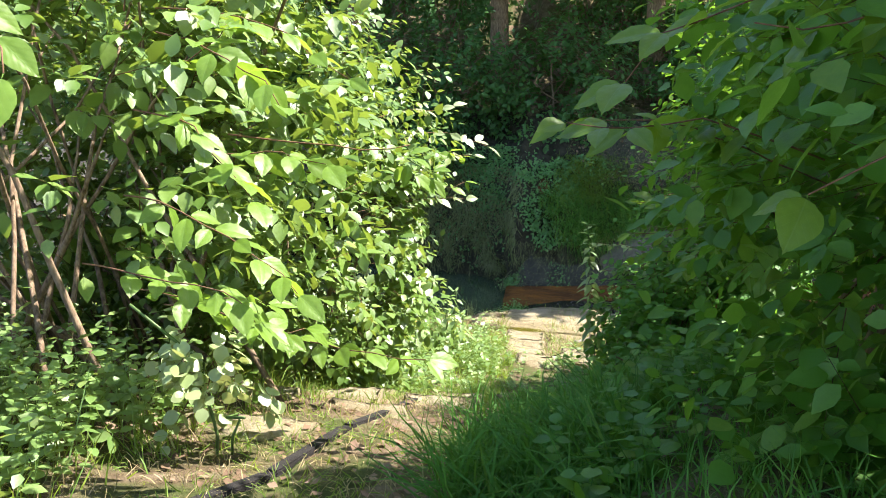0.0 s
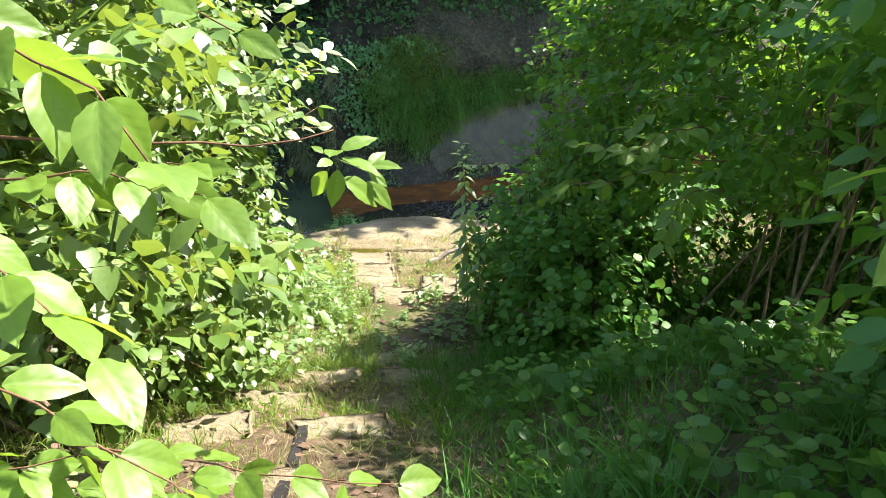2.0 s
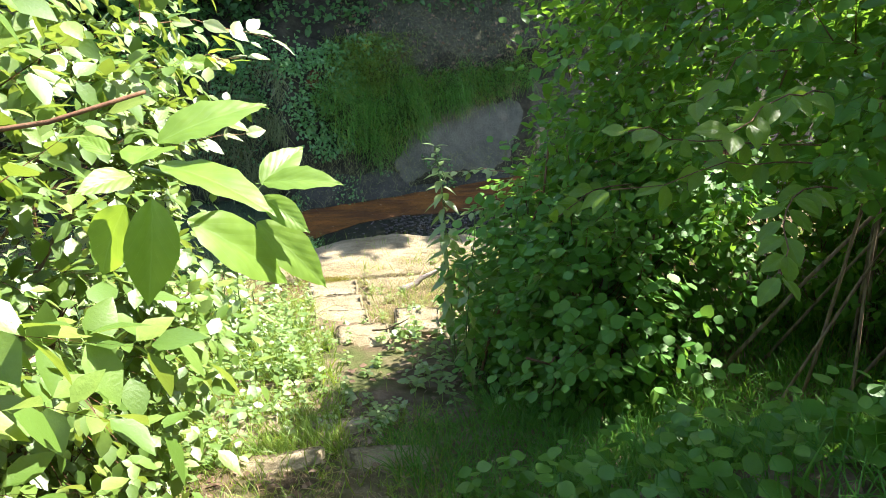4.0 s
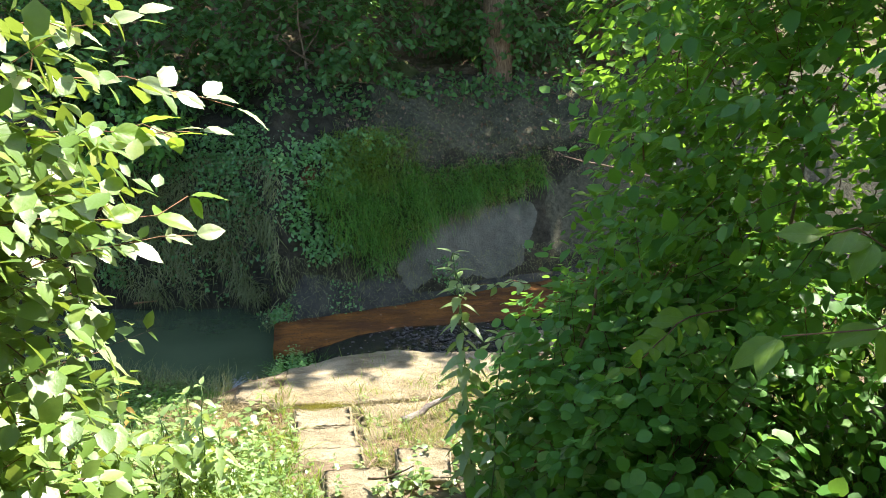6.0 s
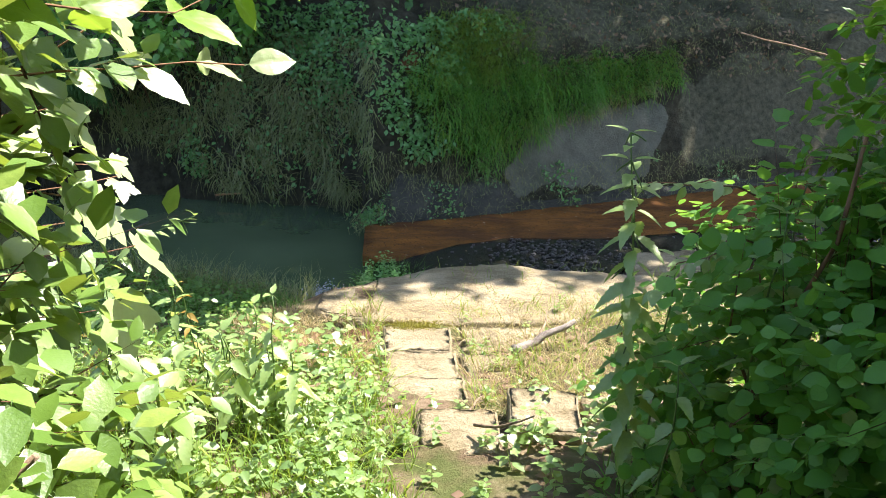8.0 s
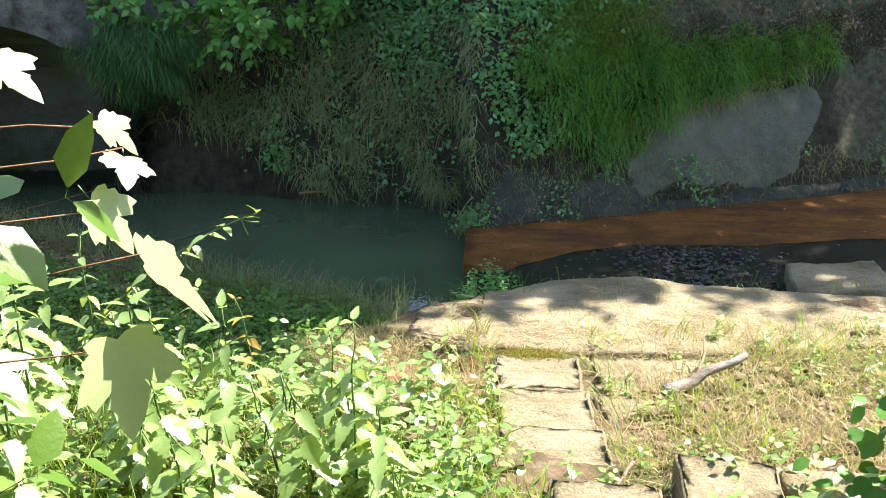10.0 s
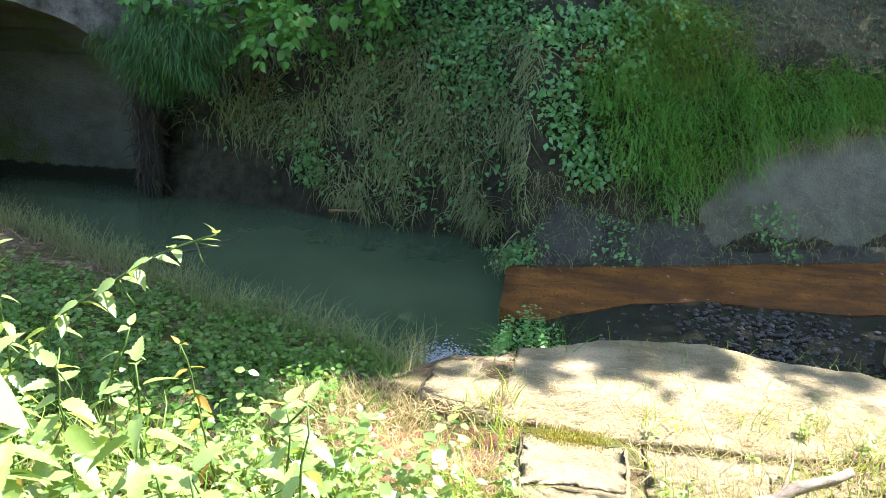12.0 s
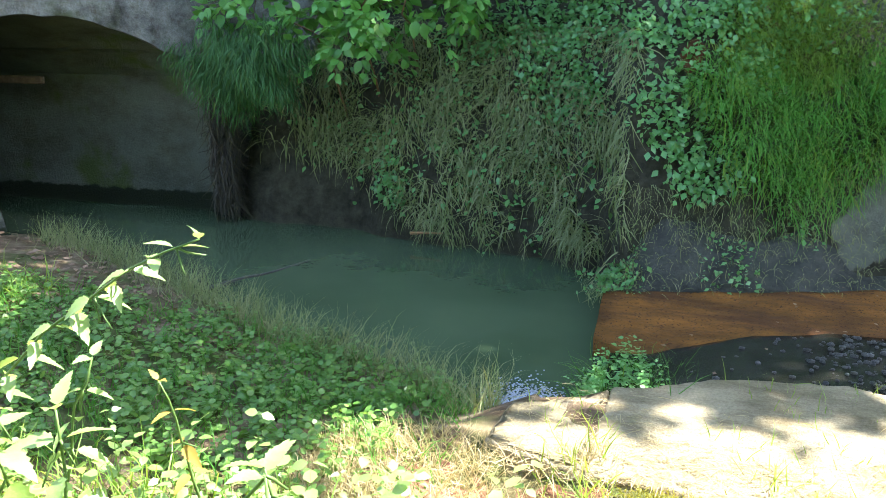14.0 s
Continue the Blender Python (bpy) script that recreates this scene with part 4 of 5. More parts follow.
# fringe along the near shore
sx = rng.uniform(-4.3, -0.15, 2600)
sy = np.interp(sx, SHORE_X, SHORE_Y) + rng.normal(-0.06, 0.12, len(sx))
p = np.stack([sx, sy, np.maximum(land(sx, sy), 0.0)], 1)
w = unit(np.array([0, 0.25, 1.0]) + rng.normal(0, 0.4, (len(p), 3)) * [1, 1, 0.2])
field("shore_grass", "thin grass overhanging the water's edge", "grass", blade_shape(0.8), p, w, rng.normal(size=(len(p), 3)), rng.uniform(0.1, 0.34, len(p)), HAIRY, np.full(len(p), 0.004))


def litter(n, box, seed, label, size=0.05):
    rng = np.random.default_rng(seed)
    p = on_land(rng, n, *box, 0.8, seed)
    m = len(p)
    p[:, 2] += 0.012
    return field("leaf_litter", label, "leaf litter", SMALL, p, rng.normal(size=(m, 3)) * [1, 1, 0.15], rng.normal(0, 0.3, (m, 3)) + [0, 0, 1], size * rng.uniform(0.5, 1.3, m), LITTER)


litter(2600, (1.0, 3.3, 7.2, 9.2), 231, "dead brown leaves on the stones")
rngs = np.random.default_rng(236)
n = 2600
sx, sy = rngs.uniform(-0.05, 3.0, n), 9.3 + 0.75 * rngs.beta(1, 2.2, n)
field("straw", "loose straw and crumbs on the slab", "straw", blade_shape(0.3), np.stack([sx, sy, np.full(n, 0.386)], 1), rngs.normal(size=(n, 3)) * [1, 0.6, 0.08], rngs.normal(0, 0.2, (n, 3)) + [0, 0, 1], rngs.uniform(0.02, 0.11, n), DRY, np.full(n, 0.003))
n = 700
sx, sy = rngs.uniform(0.0, 3.0, n), rngs.uniform(9.35, 10.3, n)
keep = rough_noise(sx, sy, 5, 0.6) > 0.25
sx, sy = sx[keep], sy[keep]
n = len(sx)
field("slab_grass", "short grass rooted in cracks of the slab", "grass", blade_shape(0.6), np.stack([sx, sy, np.full(n, 0.37)], 1), rngs.normal(0, 0.5, (n, 3)) * [1, 1, 0.1] + [0, 0, 1], rngs.normal(size=(n, 3)), rngs.uniform(0.03, 0.13, n), GRASS, np.full(n, 0.004))
litter(1800, (-1.0, 1.6, 2.0, 7.2), 232, "dead leaves scattered on the path")
litter(1200, (-4.8, -1.5, 10.4, 12.2), 233, "dead leaves washed up on the shore", 0.06)
litter(900, (0.9, 2.8, 1.5, 5.0), 234, "dead leaves under the hedge")


def herbs(n, box, seed, label, tall, size, shape=OVAL, material=WEED, clump=0.75, pairs=5):
    """Leafy weeds: each an upright stem with opposite leaves."""
    rng = np.random.default_rng(seed)
    p = on_land(rng, n, *box, clump, seed)
    p = p[clear_of_walk(0.45)(p + [0, 0, tall])]
    m = len(p)
    h = tall * rng.uniform(0.4, 1.2, m)
    tilt = unit(rng.normal(0, 0.22, (m, 3)) * [1, 1, 0] + [0, 0, 1])
    pieces = [scatter((np.array([(-0.5, 0, 0), (0.5, 0, 0), (0, 1, 0)]), np.array([(0, 1, 2)])), p - [0, 0, 0.02], tilt, rng.normal(size=(m, 3)), h, np.full(m, 0.007))]
    ang = rng.uniform(0, 6.28, m)
    for k in range(pairs):
        a = 0.25 + 0.75 * k / (pairs - 1)
        for s in (0, np.pi):
            t = ang + s + k * 1.57
            d = np.stack([np.cos(t), np.sin(t), rng.normal(0.05, 0.25, m)], 1)
            u = unit(np.array([0, 0, 1.0]) + rng.normal(0, 0.3, (m, 3)))
            pieces.append(scatter(shape, p + tilt * (h * a)[:, None], d, u, size * rng.uniform(0.6, 1.2, m) * (1.15 - 0.55 * a)))
    ob = new("weeds", mesh_of("weeds", *joined(pieces), material))
    return tagged(ob, label, "weeds", kind="stuff")


herbs(330, (-2.4, 0.4, 6.9, 8.75), 241, "dense sunlit green weeds above the stream", 0.36, 0.085)
herbs(300, (-2.4, 0.4, 6.9, 8.75), 251, "small toothed weeds above the stream", 0.3, 0.06, TOOTHED, WEED, 0.8, 6)
grass("grass", "long grass among the weeds above the stream", 4500, (-2.4, 0.4, 6.8, 8.8), 0.3, 0.006, GRASS, 214, 0.8)
herbs(240, (-2.2, 0.1, 5.4, 7.2), 242, "sunlit weeds at the foot of the dogwood", 0.34, 0.09)
herbs(420, (-2.2, -0.55, 1.5, 3.0), 243, "sunlit leafy weeds beside the start of the path", 0.42, 0.08, OVAL, WEED, 0.5)
herbs(420, (0.95, 2.6, 1.3, 4.6), 244, "shaded weeds under the hedge", 0.24, 0.09, ROUND, HAZEL)
herbs(1400, (-3.4, -0.45, 8.9, 10.9), 245, "low creeping green plants on the shaded near bank", 0.12, 0.05, ROUND, BANKHERB, 0.5, 3)
herbs(120, (0.95, 2.4, 6.2, 7.9), 246, "weeds among the stones below the hedge", 0.25, 0.08)
herbs(60, (0.9, 2.6, 8.0, 9.6), 247, "small weeds growing between the stones", 0.14, 0.05)
herbs(130, (-0.1, 0.9, 5.9, 8.1), 248, "small weeds on the path", 0.12, 0.06)


# ---- far bank ----
def bank(rng, n, x0, x1, z0, z1, out=0.03):
    x, z = rng.uniform(x0, x1, n), rng.uniform(z0, z1, n)
    y = foot_of(x) + np.interp(z, RISE_Z, RISE_D)
    zz = land(x, y)
    for _ in range(4):
        y = y + np.clip(z - zz, -0.2, 0.2) * 0.4
        zz = land(x, y)
    return np.stack([x, y - out, zz], 1)


def bank_leaves(name, label, blobs, n, size, shape, material, seed, category, depth=0.12):
    """Leaves over round patches of the bank: (x, z, half-width, half-height)."""
    rng = np.random.default_rng(seed)
    out = []
    area = np.array([b[2] * b[3] for b in blobs])
    for b, share in zip(blobs, area / area.sum()):
        k = int(n * share)
        a, r = rng.uniform(0, 6.28, k), np.sqrt(rng.uniform(0, 1, k)) * (1 + 0.25 * np.sin(5 * rng.uniform(0, 6.28, k)))
        x, z = b[0] + b[2] * r * np.cos(a), b[1] + b[3] * r * np.sin(a)
        y = foot_of(x) + np.interp(z, RISE_Z, RISE_D)
        out.append(np.stack([x, y, land(x, y)], 1))
    p = np.concatenate(out)
    p += np.array([0, -0.8, 0.5]) * rng.uniform(0.01, depth, len(p))[:, None]
    w = unit(np.array([0, -0.7, -0.3]) + rng.normal(0, 0.7, (len(p), 3)))
    u = unit(np.array([0, -0.55, 0.8]) + rng.normal(0, 0.35, (len(p), 3)))
    return field(name, label, category, shape, p, w, u, size * rng.uniform(0.5, 1.2, len(p)), material)


rng = np.random.default_rng(260)
# shaggy grass hanging down the bank
p = bank(rng, 21000, -3.4, 0.22, 0.12, 1.75)
keep = (rough_noise(p[:, 0], p[:, 2], 4, 0.2) + 0.7 * rough_noise(p[:, 0], p[:, 2], 11, 0.9) > rng.normal(-0.15, 0.35, len(p))) & (p[:, 2] > np.interp(p[:, 0], [-3.4, -2.2, -1.7, -1.2], [0.85, 0.6, 0.3, 0.05]) + rng.normal(0, 0.08, len(p)))
p = p[keep]
swirl = np.stack([np.sin(5 * p[:, 0] + 3 * p[:, 2]), 0 * p[:, 0], np.cos(7 * p[:, 0] - 4 * p[:, 2])], 1)
w = unit(np.array([0, -0.75, 0.05]) + 0.45 * swirl + rng.normal(0, 0.6, (len(p), 3)))
u = unit(np.array([0, -0.2, 1.0]) + rng.normal(0, 0.3, (len(p), 3)))
field("hanging_grass", "shaggy withered grass hanging down the far bank", "grass", blade_shape(1.5), p, w, u, rng.uniform(0.07, 0.25, len(p)), HAIRY, rng.uniform(0.005, 0.013, len(p)))
p = bank(rng, 500, 0.2, 1.5, 0.45, 0.8)
w = unit(np.array([0, -0.7, 0.0]) + rng.normal(0, 0.5, (len(p), 3)))
field("hanging_grass", "sparse dead grass on the damp dark bank", "grass", blade_shape(1.5), p, w, rng.normal(0, 0.3, (len(p), 3)) + [0, 0, 1], rng.uniform(0.05, 0.16, len(p)), HAIRY, np.full(len(p), 0.004))
# stubble, roots and scraps of weed on the damp foot of the bank
n = 2600
fx = rng.uniform(0.12, 4.5, n) ** 1.0
fs = rng.uniform(0, 1, n)
fs[:500] = rng.uniform(0, 1, 500)
fx[:500] = rng.normal(0.2, 0.09, 500)
fy = np.interp(fx, *BED_FAR) + 0.42 * fs
p = np.stack([fx, fy - 0.02, 0.165 + 0.4 * fs ** 0.8 * smooth(0.1, 0.45, fx)], 1)
w = unit(np.array([0, -0.6, 0.35]) + rng.normal(0, 0.55, (n, 3)))
field("bank_stubble", "short dead stubble on the damp foot of the bank", "grass", blade_shape(1.2), p, w, rng.normal(0, 0.3, (n, 3)) + [0, 0, 1], rng.uniform(0.03, 0.12, n), HAIRY, np.full(n, 0.004))
k = (rough_noise(fx, fy, 3.5, 0.6) > 0.35) | (np.arange(n) < 160)
field("bank_weeds", "small green weeds on the damp foot of the bank", "weeds", SMALL, p[k] + [0, -0.02, 0.02], w[k], rng.normal(0, 0.4, (int(k.sum()), 3)) + [0, -0.5, 0.8], rng.uniform(0.02, 0.055, int(k.sum())), IVY)
# fresh green patch
p = bank(rng, 19000, 0.55, 3.6, 0.45, 1.75)
low = np.interp(p[:, 0], [0.8, 1.2, 1.8, 2.9, 3.3], [0.85, 0.62, 0.88, 1.12, 1.25])
low = low + 0.5 * np.exp(-((p[:, 0] - 0.5) / 0.28) ** 2)
edge = rng.normal(0, 0.06, len(p)) + 0.13 * rough_noise(p[:, 0], p[:, 2], 7, 0.3)
p = p[(p[:, 2] > low + edge) & (p[:, 2] < 1.5 + edge)]
swirl = np.stack([np.sin(9 * p[:, 0] + 4 * p[:, 2]), 0 * p[:, 0], 0.6 * np.cos(6 * p[:, 0] - 9 * p[:, 2])], 1)
w = unit(np.array([0, -0.6, 0.6]) + 0.4 * swirl + rng.normal(0, 0.33, (len(p), 3)))
u = rng.normal(0, 0.35, (len(p), 3)) + [0, 0.5, 1]
ln, wd = rng.uniform(0.08, 0.27, len(p)), rng.uniform(0.005, 0.010, len(p))
pale = (rng.uniform(0, 1, len(p)) + 0.3 * rough_noise(p[:, 0], p[:, 2], 5, 0.8)) > 0.8
field("bank_grass", "bright green grass patch on the far bank", "grass", blade_shape(1.3), p[~pale], w[~pale], u[~pale], ln[~pale], PATCHGRASS, wd[~pale])
field("bank_grass", "paler blades among the green patch", "grass", blade_shape(1.3), p[pale], w[pale], u[pale], ln[pale], GRASS, wd[pale])
p = bank(rng, 9000, 0.75, 2.3, 1.35, 2.0)
p = p[rng.uniform(0, 1, len(p)) < np.exp(-((p[:, 0] - 1.2) / 0.5) ** 2)]
w = unit(np.array([0, -0.5, 0.7]) + rng.normal(0, 0.35, (len(p), 3)))
field("bank_grass", "thin pale green grass above the patch", "grass", blade_shape(1.2), p, w, rng.normal(0, 0.35, (len(p), 3)) + [0, 0.5, 1], rng.uniform(0.07, 0.2, len(p)), GRASS, rng.uniform(0.004, 0.007, len(p)))
p = bank(rng, 2600, 1.25, 3.4, 0.8, 1.35)
p = p[np.abs(p[:, 2] - np.interp(p[:, 0], [1.2, 1.8, 2.9, 3.3], [0.66, 0.9, 1.14, 1.27])) < 0.07]
w = unit(np.array([0, -0.6, -0.25]) + rng.normal(0, 0.5, (len(p), 3)))
field("hanging_grass", "dead straw fringe under the green patch", "grass", blade_shape(1.0), p, w, rng.normal(0, 0.35, (len(p), 3)) + [0, -0.5, 1], rng.uniform(0.08, 0.2, len(p)), DRY, np.full(len(p), 0.004))
p = bank(rng, 1500, 1.0, 5.5, 1.3, 2.9)
field("leaf_litter", "dead leaves lying on the grey slope", "leaf litter", SMALL, p + [0, -0.01, 0.02], rng.normal(size=(len(p), 3)), rng.normal(0, 0.4, (len(p), 3)) + [0, -0.5, 1], rng.uniform(0.03, 0.07, len(p)), LITTER)
p = bank(rng, 7000, 0.9, 5.5, 1.3, 2.4)
w = unit(np.array([0, -0.4, 0.6]) + rng.normal(0, 0.5, (len(p), 3)))
field("bank_grass", "thin grass on the grey dirt slope", "grass", blade_shape(1.0), p, w, rng.normal(0, 0.3, (len(p), 3)) + [0, 0, 1], rng.uniform(0.04, 0.13, len(p)), HAIRY, np.full(len(p), 0.004))
bank_leaves("bank_weeds", "small leafy weeds scattered over the shaggy bank", [(-1.5, 1.0, 1.3, 0.7), (-0.5, 0.6, 0.6, 0.5)], 700, 0.06, OVATE, IVY, 263, "weeds")
bank_leaves("ivy", "dark small-leaved ivy creeping over the far bank", [(-0.7, 1.72, 0.75, 0.26), (0.35, 1.75, 0.9, 0.2), (1.2, 1.85, 0.5, 0.14), (-0.35, 1.25, 0.35, 0.3), (0.5, 1.2, 0.28, 0.32), (0.72, 0.85, 0.25, 0.2), (-1.75, 0.35, 0.16, 0.2), (0.95, 1.5, 0.2, 0.2)], 5400, 0.062, SMALL, IVY, 261, "ivy")
bank_leaves("ground_ivy", "leafy weeds along the foot of the woods", [(-3.0, 2.2, 1.5, 0.25), (0.0, 2.3, 1.8, 0.22), (3.0, 2.3, 1.6, 0.15)], 1600, 0.10, OVATE, WOODS, 262, "weeds", 0.3)

# feathery clump beside the culvert
rng = np.random.default_rng(270)
n = 5500
d = unit(rng.normal(size=(n, 3)))
c = np.array([-2.95, 13.1, 1.42]) + d * np.array([0.55, 0.3, 0.36]) * (rng.uniform(0.05, 1, n) ** 0.6 * (1 + 0.3 * np.sin(7 * d[:, 0] + 5 * d[:, 2])))[:, None]
field("hanging_fern", "feathery dark green clump hanging beside the culvert", "fern", blade_shape(1.4), c, unit(d * [0.5, 0.6, 0.1] + [0, -0.25, -0.65] + rng.normal(0, 0.3, (n, 3))), rng.normal(0, 0.4, (n, 3)) + [0, -0.3, 1], rng.uniform(0.07, 0.2, n), FERN, np.full(n, 0.008))
# blades added to darken the gap between culvert wall and bank
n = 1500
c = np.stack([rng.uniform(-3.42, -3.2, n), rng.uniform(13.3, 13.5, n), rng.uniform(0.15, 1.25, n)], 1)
field("hanging_grass", "near-black blades standing in for the dark gap beside the culvert mouth", "grass", blade_shape(1.2), c, unit(np.array([0, -0.3, -0.9]) + rng.normal(0, 0.35, (n, 3))), rng.normal(0, 0.4, (n, 3)) + [0, -1, 0.2], rng.uniform(0.1, 0.3, n), GAP_DARK, rng.uniform(0.006, 0.014, n))
CLUMP = [((-1.95, 13.2, 1.78), (0.6, 0.28, 0.36)), ((-1.2, 13.5, 2.1), (0.5, 0.3, 0.3)), ((-3.0, 13.3, 1.95), (0.35, 0.25, 0.3))]
shrub("bank_shrub", "bright leafy shrub overhanging the far bank", CLUMP, 170, 0.22, 8, 0.14, OVATE, OVERHANG, [((-2.0, 13.8), (-1.9, 13.2, 1.9)), ((-1.7, 13.9), (-1.5, 13.4, 2.0)), ((-2.3, 13.8), (-2.3, 13.3, 1.8))], 271, None, "shrub", 0.3, 0.35, TWIG, 0.012)

# ---- small things by the water ----
stick = thing("driftwood", "peeled orange stick lodged at the water's edge", "stick", (-1.39, 13.14, 0.1))
rng = np.random.default_rng(280)
part_mesh("stick", mesh_of("stick", *tube(wander(rng, (-1.52, 13.12, 0.10), (-1.25, 13.12, 0.13), 6, 0.004), 0.014, 0.006), simple_soil("peeled_wood", (0.3, 0.14, 0.05), (0.5, 0.27, 0.12), 0.7)), stick)
dead = thing("dead_branch", "bleached dead branch lying over the stones", "branch", (1.3, 8.85, 0.4))
part_mesh("limb", mesh_of("limb", *tube(wander(rng, (1.15, 8.78, 0.43), (1.5, 8.92, 0.46), 8, 0.02), 0.032, 0.016, 8), simple_soil("bleached_wood", (0.16, 0.13, 0.1), (0.36, 0.32, 0.26), 0.8)), dead)
part_mesh("side_twig", mesh_of("side_twig", *tube(wander(rng, (1.3, 8.85, 0.46), (1.45, 9.15, 0.52), 6, 0.015), 0.009, 0.003), BARK), dead)
for a, b in (((0.82, 7.6, 0.66), (1.05, 7.35, 0.78)), ((0.9, 8.05, 0.55), (0.72, 7.75, 0.6))):
    t = thing("fallen_twig", "thin dark twig fallen on the stones", "twig", a)
    part_mesh("stick", mesh_of("stick", *tube(wander(rng, a, b, 6, 0.015), 0.008, 0.004), BARK), t)
sunk = thing("sunken_branch", "thin black branch rising from the water", "branch", (-2.2, 11.9, 0))
part_mesh("stick", mesh_of("stick", *tube(wander(rng, (-2.55, 11.62, 0.02), (-1.95, 12.0, 0.16), 8, 0.02), 0.014, 0.005), DAMP), sunk)
reach = thing("bare_twig", "bare grey twig reaching out of the hedge", "twig", (3.0, 8.8, 2.1))
part_mesh("stick", mesh_of("stick", *tube(wander(rng, (3.3, 8.7, 2.05), (2.39, 9.07, 2.24), 8, 0.015), 0.009, 0.004), BARK), reach)
# foam below the lip; its pale bubbles also imitate rippled sky reflection
n = 2200
fx, fy = rng.normal(-0.12, 0.1, n), rng.normal(10.52, 0.13, n)
ico = bmesh.new()
bmesh.ops.create_icosphere(ico, subdivisions=1, radius=1)
iv, ifc = np.array([v.co for v in ico.verts]), np.array([[v.index for v in f.verts] for f in ico.faces])
ico.free()
foam_glint_mat, ft, fb = shader("foam_and_glint", 0.2, 0.5)
fb.inputs["Base Color"].default_value = (0.75, 0.8, 0.85, 1)
fb.inputs["Transmission Weight"].default_value = 0.6
pieces = [(iv * rng.uniform(0.003, 0.009) * [1, 1, 0.5] + (x, y, 0.002), ifc) for x, y in zip(fx, fy)]
tagged(new("foam", mesh_of("foam", *joined(pieces), foam_glint_mat)), "pale foam bubbles, also standing in for sky reflection on the ripples", "foam", kind="stuff")
herbs(150, (0.12, 0.5, 10.08, 10.9), 281, "dark wet weeds on the lip of the weir", 0.24, 0.05, OVATE, IVY, 0.3, 6)
grass("grass", "dark wet grass on the lip of the weir", 900, (0.12, 0.6, 10.05, 10.95), 0.26, 0.004, SHADE_GRASS, 282, 0.5)
# loose brown earth beside the blocks
n, m = 40, 30
ex, ey = np.meshgrid(np.linspace(-0.35, 0.365, n), np.linspace(8.72, 9.36, m))
ez = land(ex, ey) + 0.035 * np.sin(np.pi * (ex + 0.35) / 0.715) * np.sin(np.pi * (ey - 8.72) / 0.64) + 0.015 * rough_noise(ex, ey, 19, 0.4) - 0.004
k = (np.arange(m - 1)[:, None] * n + np.arange(n - 1)[None]).ravel()
tagged(new("loose_earth", mesh_of("loose_earth", np.stack([ex.ravel(), ey.ravel(), ez.ravel()], 1), np.stack([k, k + 1, k + n + 1, k + n], 1), simple_soil("red_brown_earth", (0.06, 0.025, 0.012), (0.26, 0.13, 0.07), 0.9, 22))), "loose red-brown earth beside the stone blocks", "earth", kind="structure")
# fallen pale bits on the trickle and red bed
rng = np.random.default_rng(290)
n = 46
px, py = rng.uniform(0.4, 3.6, n), rng.uniform(10.75, 12.3, n)
field("leaf_litter", "pale leaf scraps on the wet stream bed", "leaf litter", SMALL, np.stack([px, py, 0.15 + 0.06 * np.clip((py - 11.2) / 1.1, 0, 1)], 1), rng.normal(size=(n, 3)) * [1, 1, 0.1], rng.normal(0, 0.1, (n, 3)) + [0, 0, 1], rng.uniform(0.02, 0.04, n), LITTER)

pb = np.random.default_rng(295)
pieces = []
for _ in range(800):
    x = pb.uniform(0.6, 3.4) if pb.uniform() < 0.07 else pb.normal(1.8, 0.3)
    y = pb.uniform(np.interp(x, [0.6, 1.2, 2.2, 6.5], [10.35, 10.38, 10.2, 11.0]), np.interp(x, [0.5, 0.95, 1.5, 2.4, 6.5], [10.95, 11.35, 11.58, 11.5, 12.4]))
    pieces.append((iv * pb.uniform(0.006, 0.022) * pb.uniform([0.7, 0.7, 0.4], [1.3, 1.3, 0.7]) + (x, y, 0.14), ifc))
tagged(new("pebbles", mesh_of("pebbles", *joined(pieces), PEBBLE)), "wet grey and black pebbles in the trickle", "pebbles", kind="stuff")
mr = np.random.default_rng(297)
n = 1500
mx, my = mr.normal(0.57, 0.1, n), mr.normal(9.185, 0.035, n)
field("moss", "yellow-green moss along the block's edge", "moss", blade_shape(0.4), np.stack([mx, my, 0.398 + 0.012 * mr.uniform(0, 1, n)], 1), mr.normal(0, 0.6, (n, 3)) * [1, 1, 0.2] + [0, 0, 1], mr.normal(size=(n, 3)), mr.uniform(0.008, 0.022, n), MOSS, np.full(n, 0.004))
# dark board edging the path
board = thing("path_edging", "dark damp board edging the path", "edging", (0.0, 2.6, 2.0))
line = [(-0.14, 1.75), (-0.01, 2.18), (0.08, 2.9), (0.15, 3.6), (0.17, 4.27)]
for a, b in zip(line, line[1:]):
    bm = bmesh.new()
    za, zb = float(land(*a)), float(land(*b))
    mid, ln = ((a[0] + b[0]) / 2, (a[1] + b[1]) / 2, (za + zb) / 2 - 0.045), math.dist((*a, za), (*b, zb))
    bmesh.ops.create_cube(bm, size=1)
    bmesh.ops.bevel(bm, geom=bm.edges[:], offset=0.06, segments=2, affect="EDGES")
    bmesh.ops.transform(bm, verts=bm.verts, matrix=Matrix.Translation(mid) @ Vector((b[0] - a[0], b[1] - a[1], zb - za)).to_track_quat("Y", "Z").to_matrix().to_4x4() @ Matrix.Diagonal((0.045, ln + 0.02, 0.14, 1)))
    part("board", bm, BLACKENED, board)


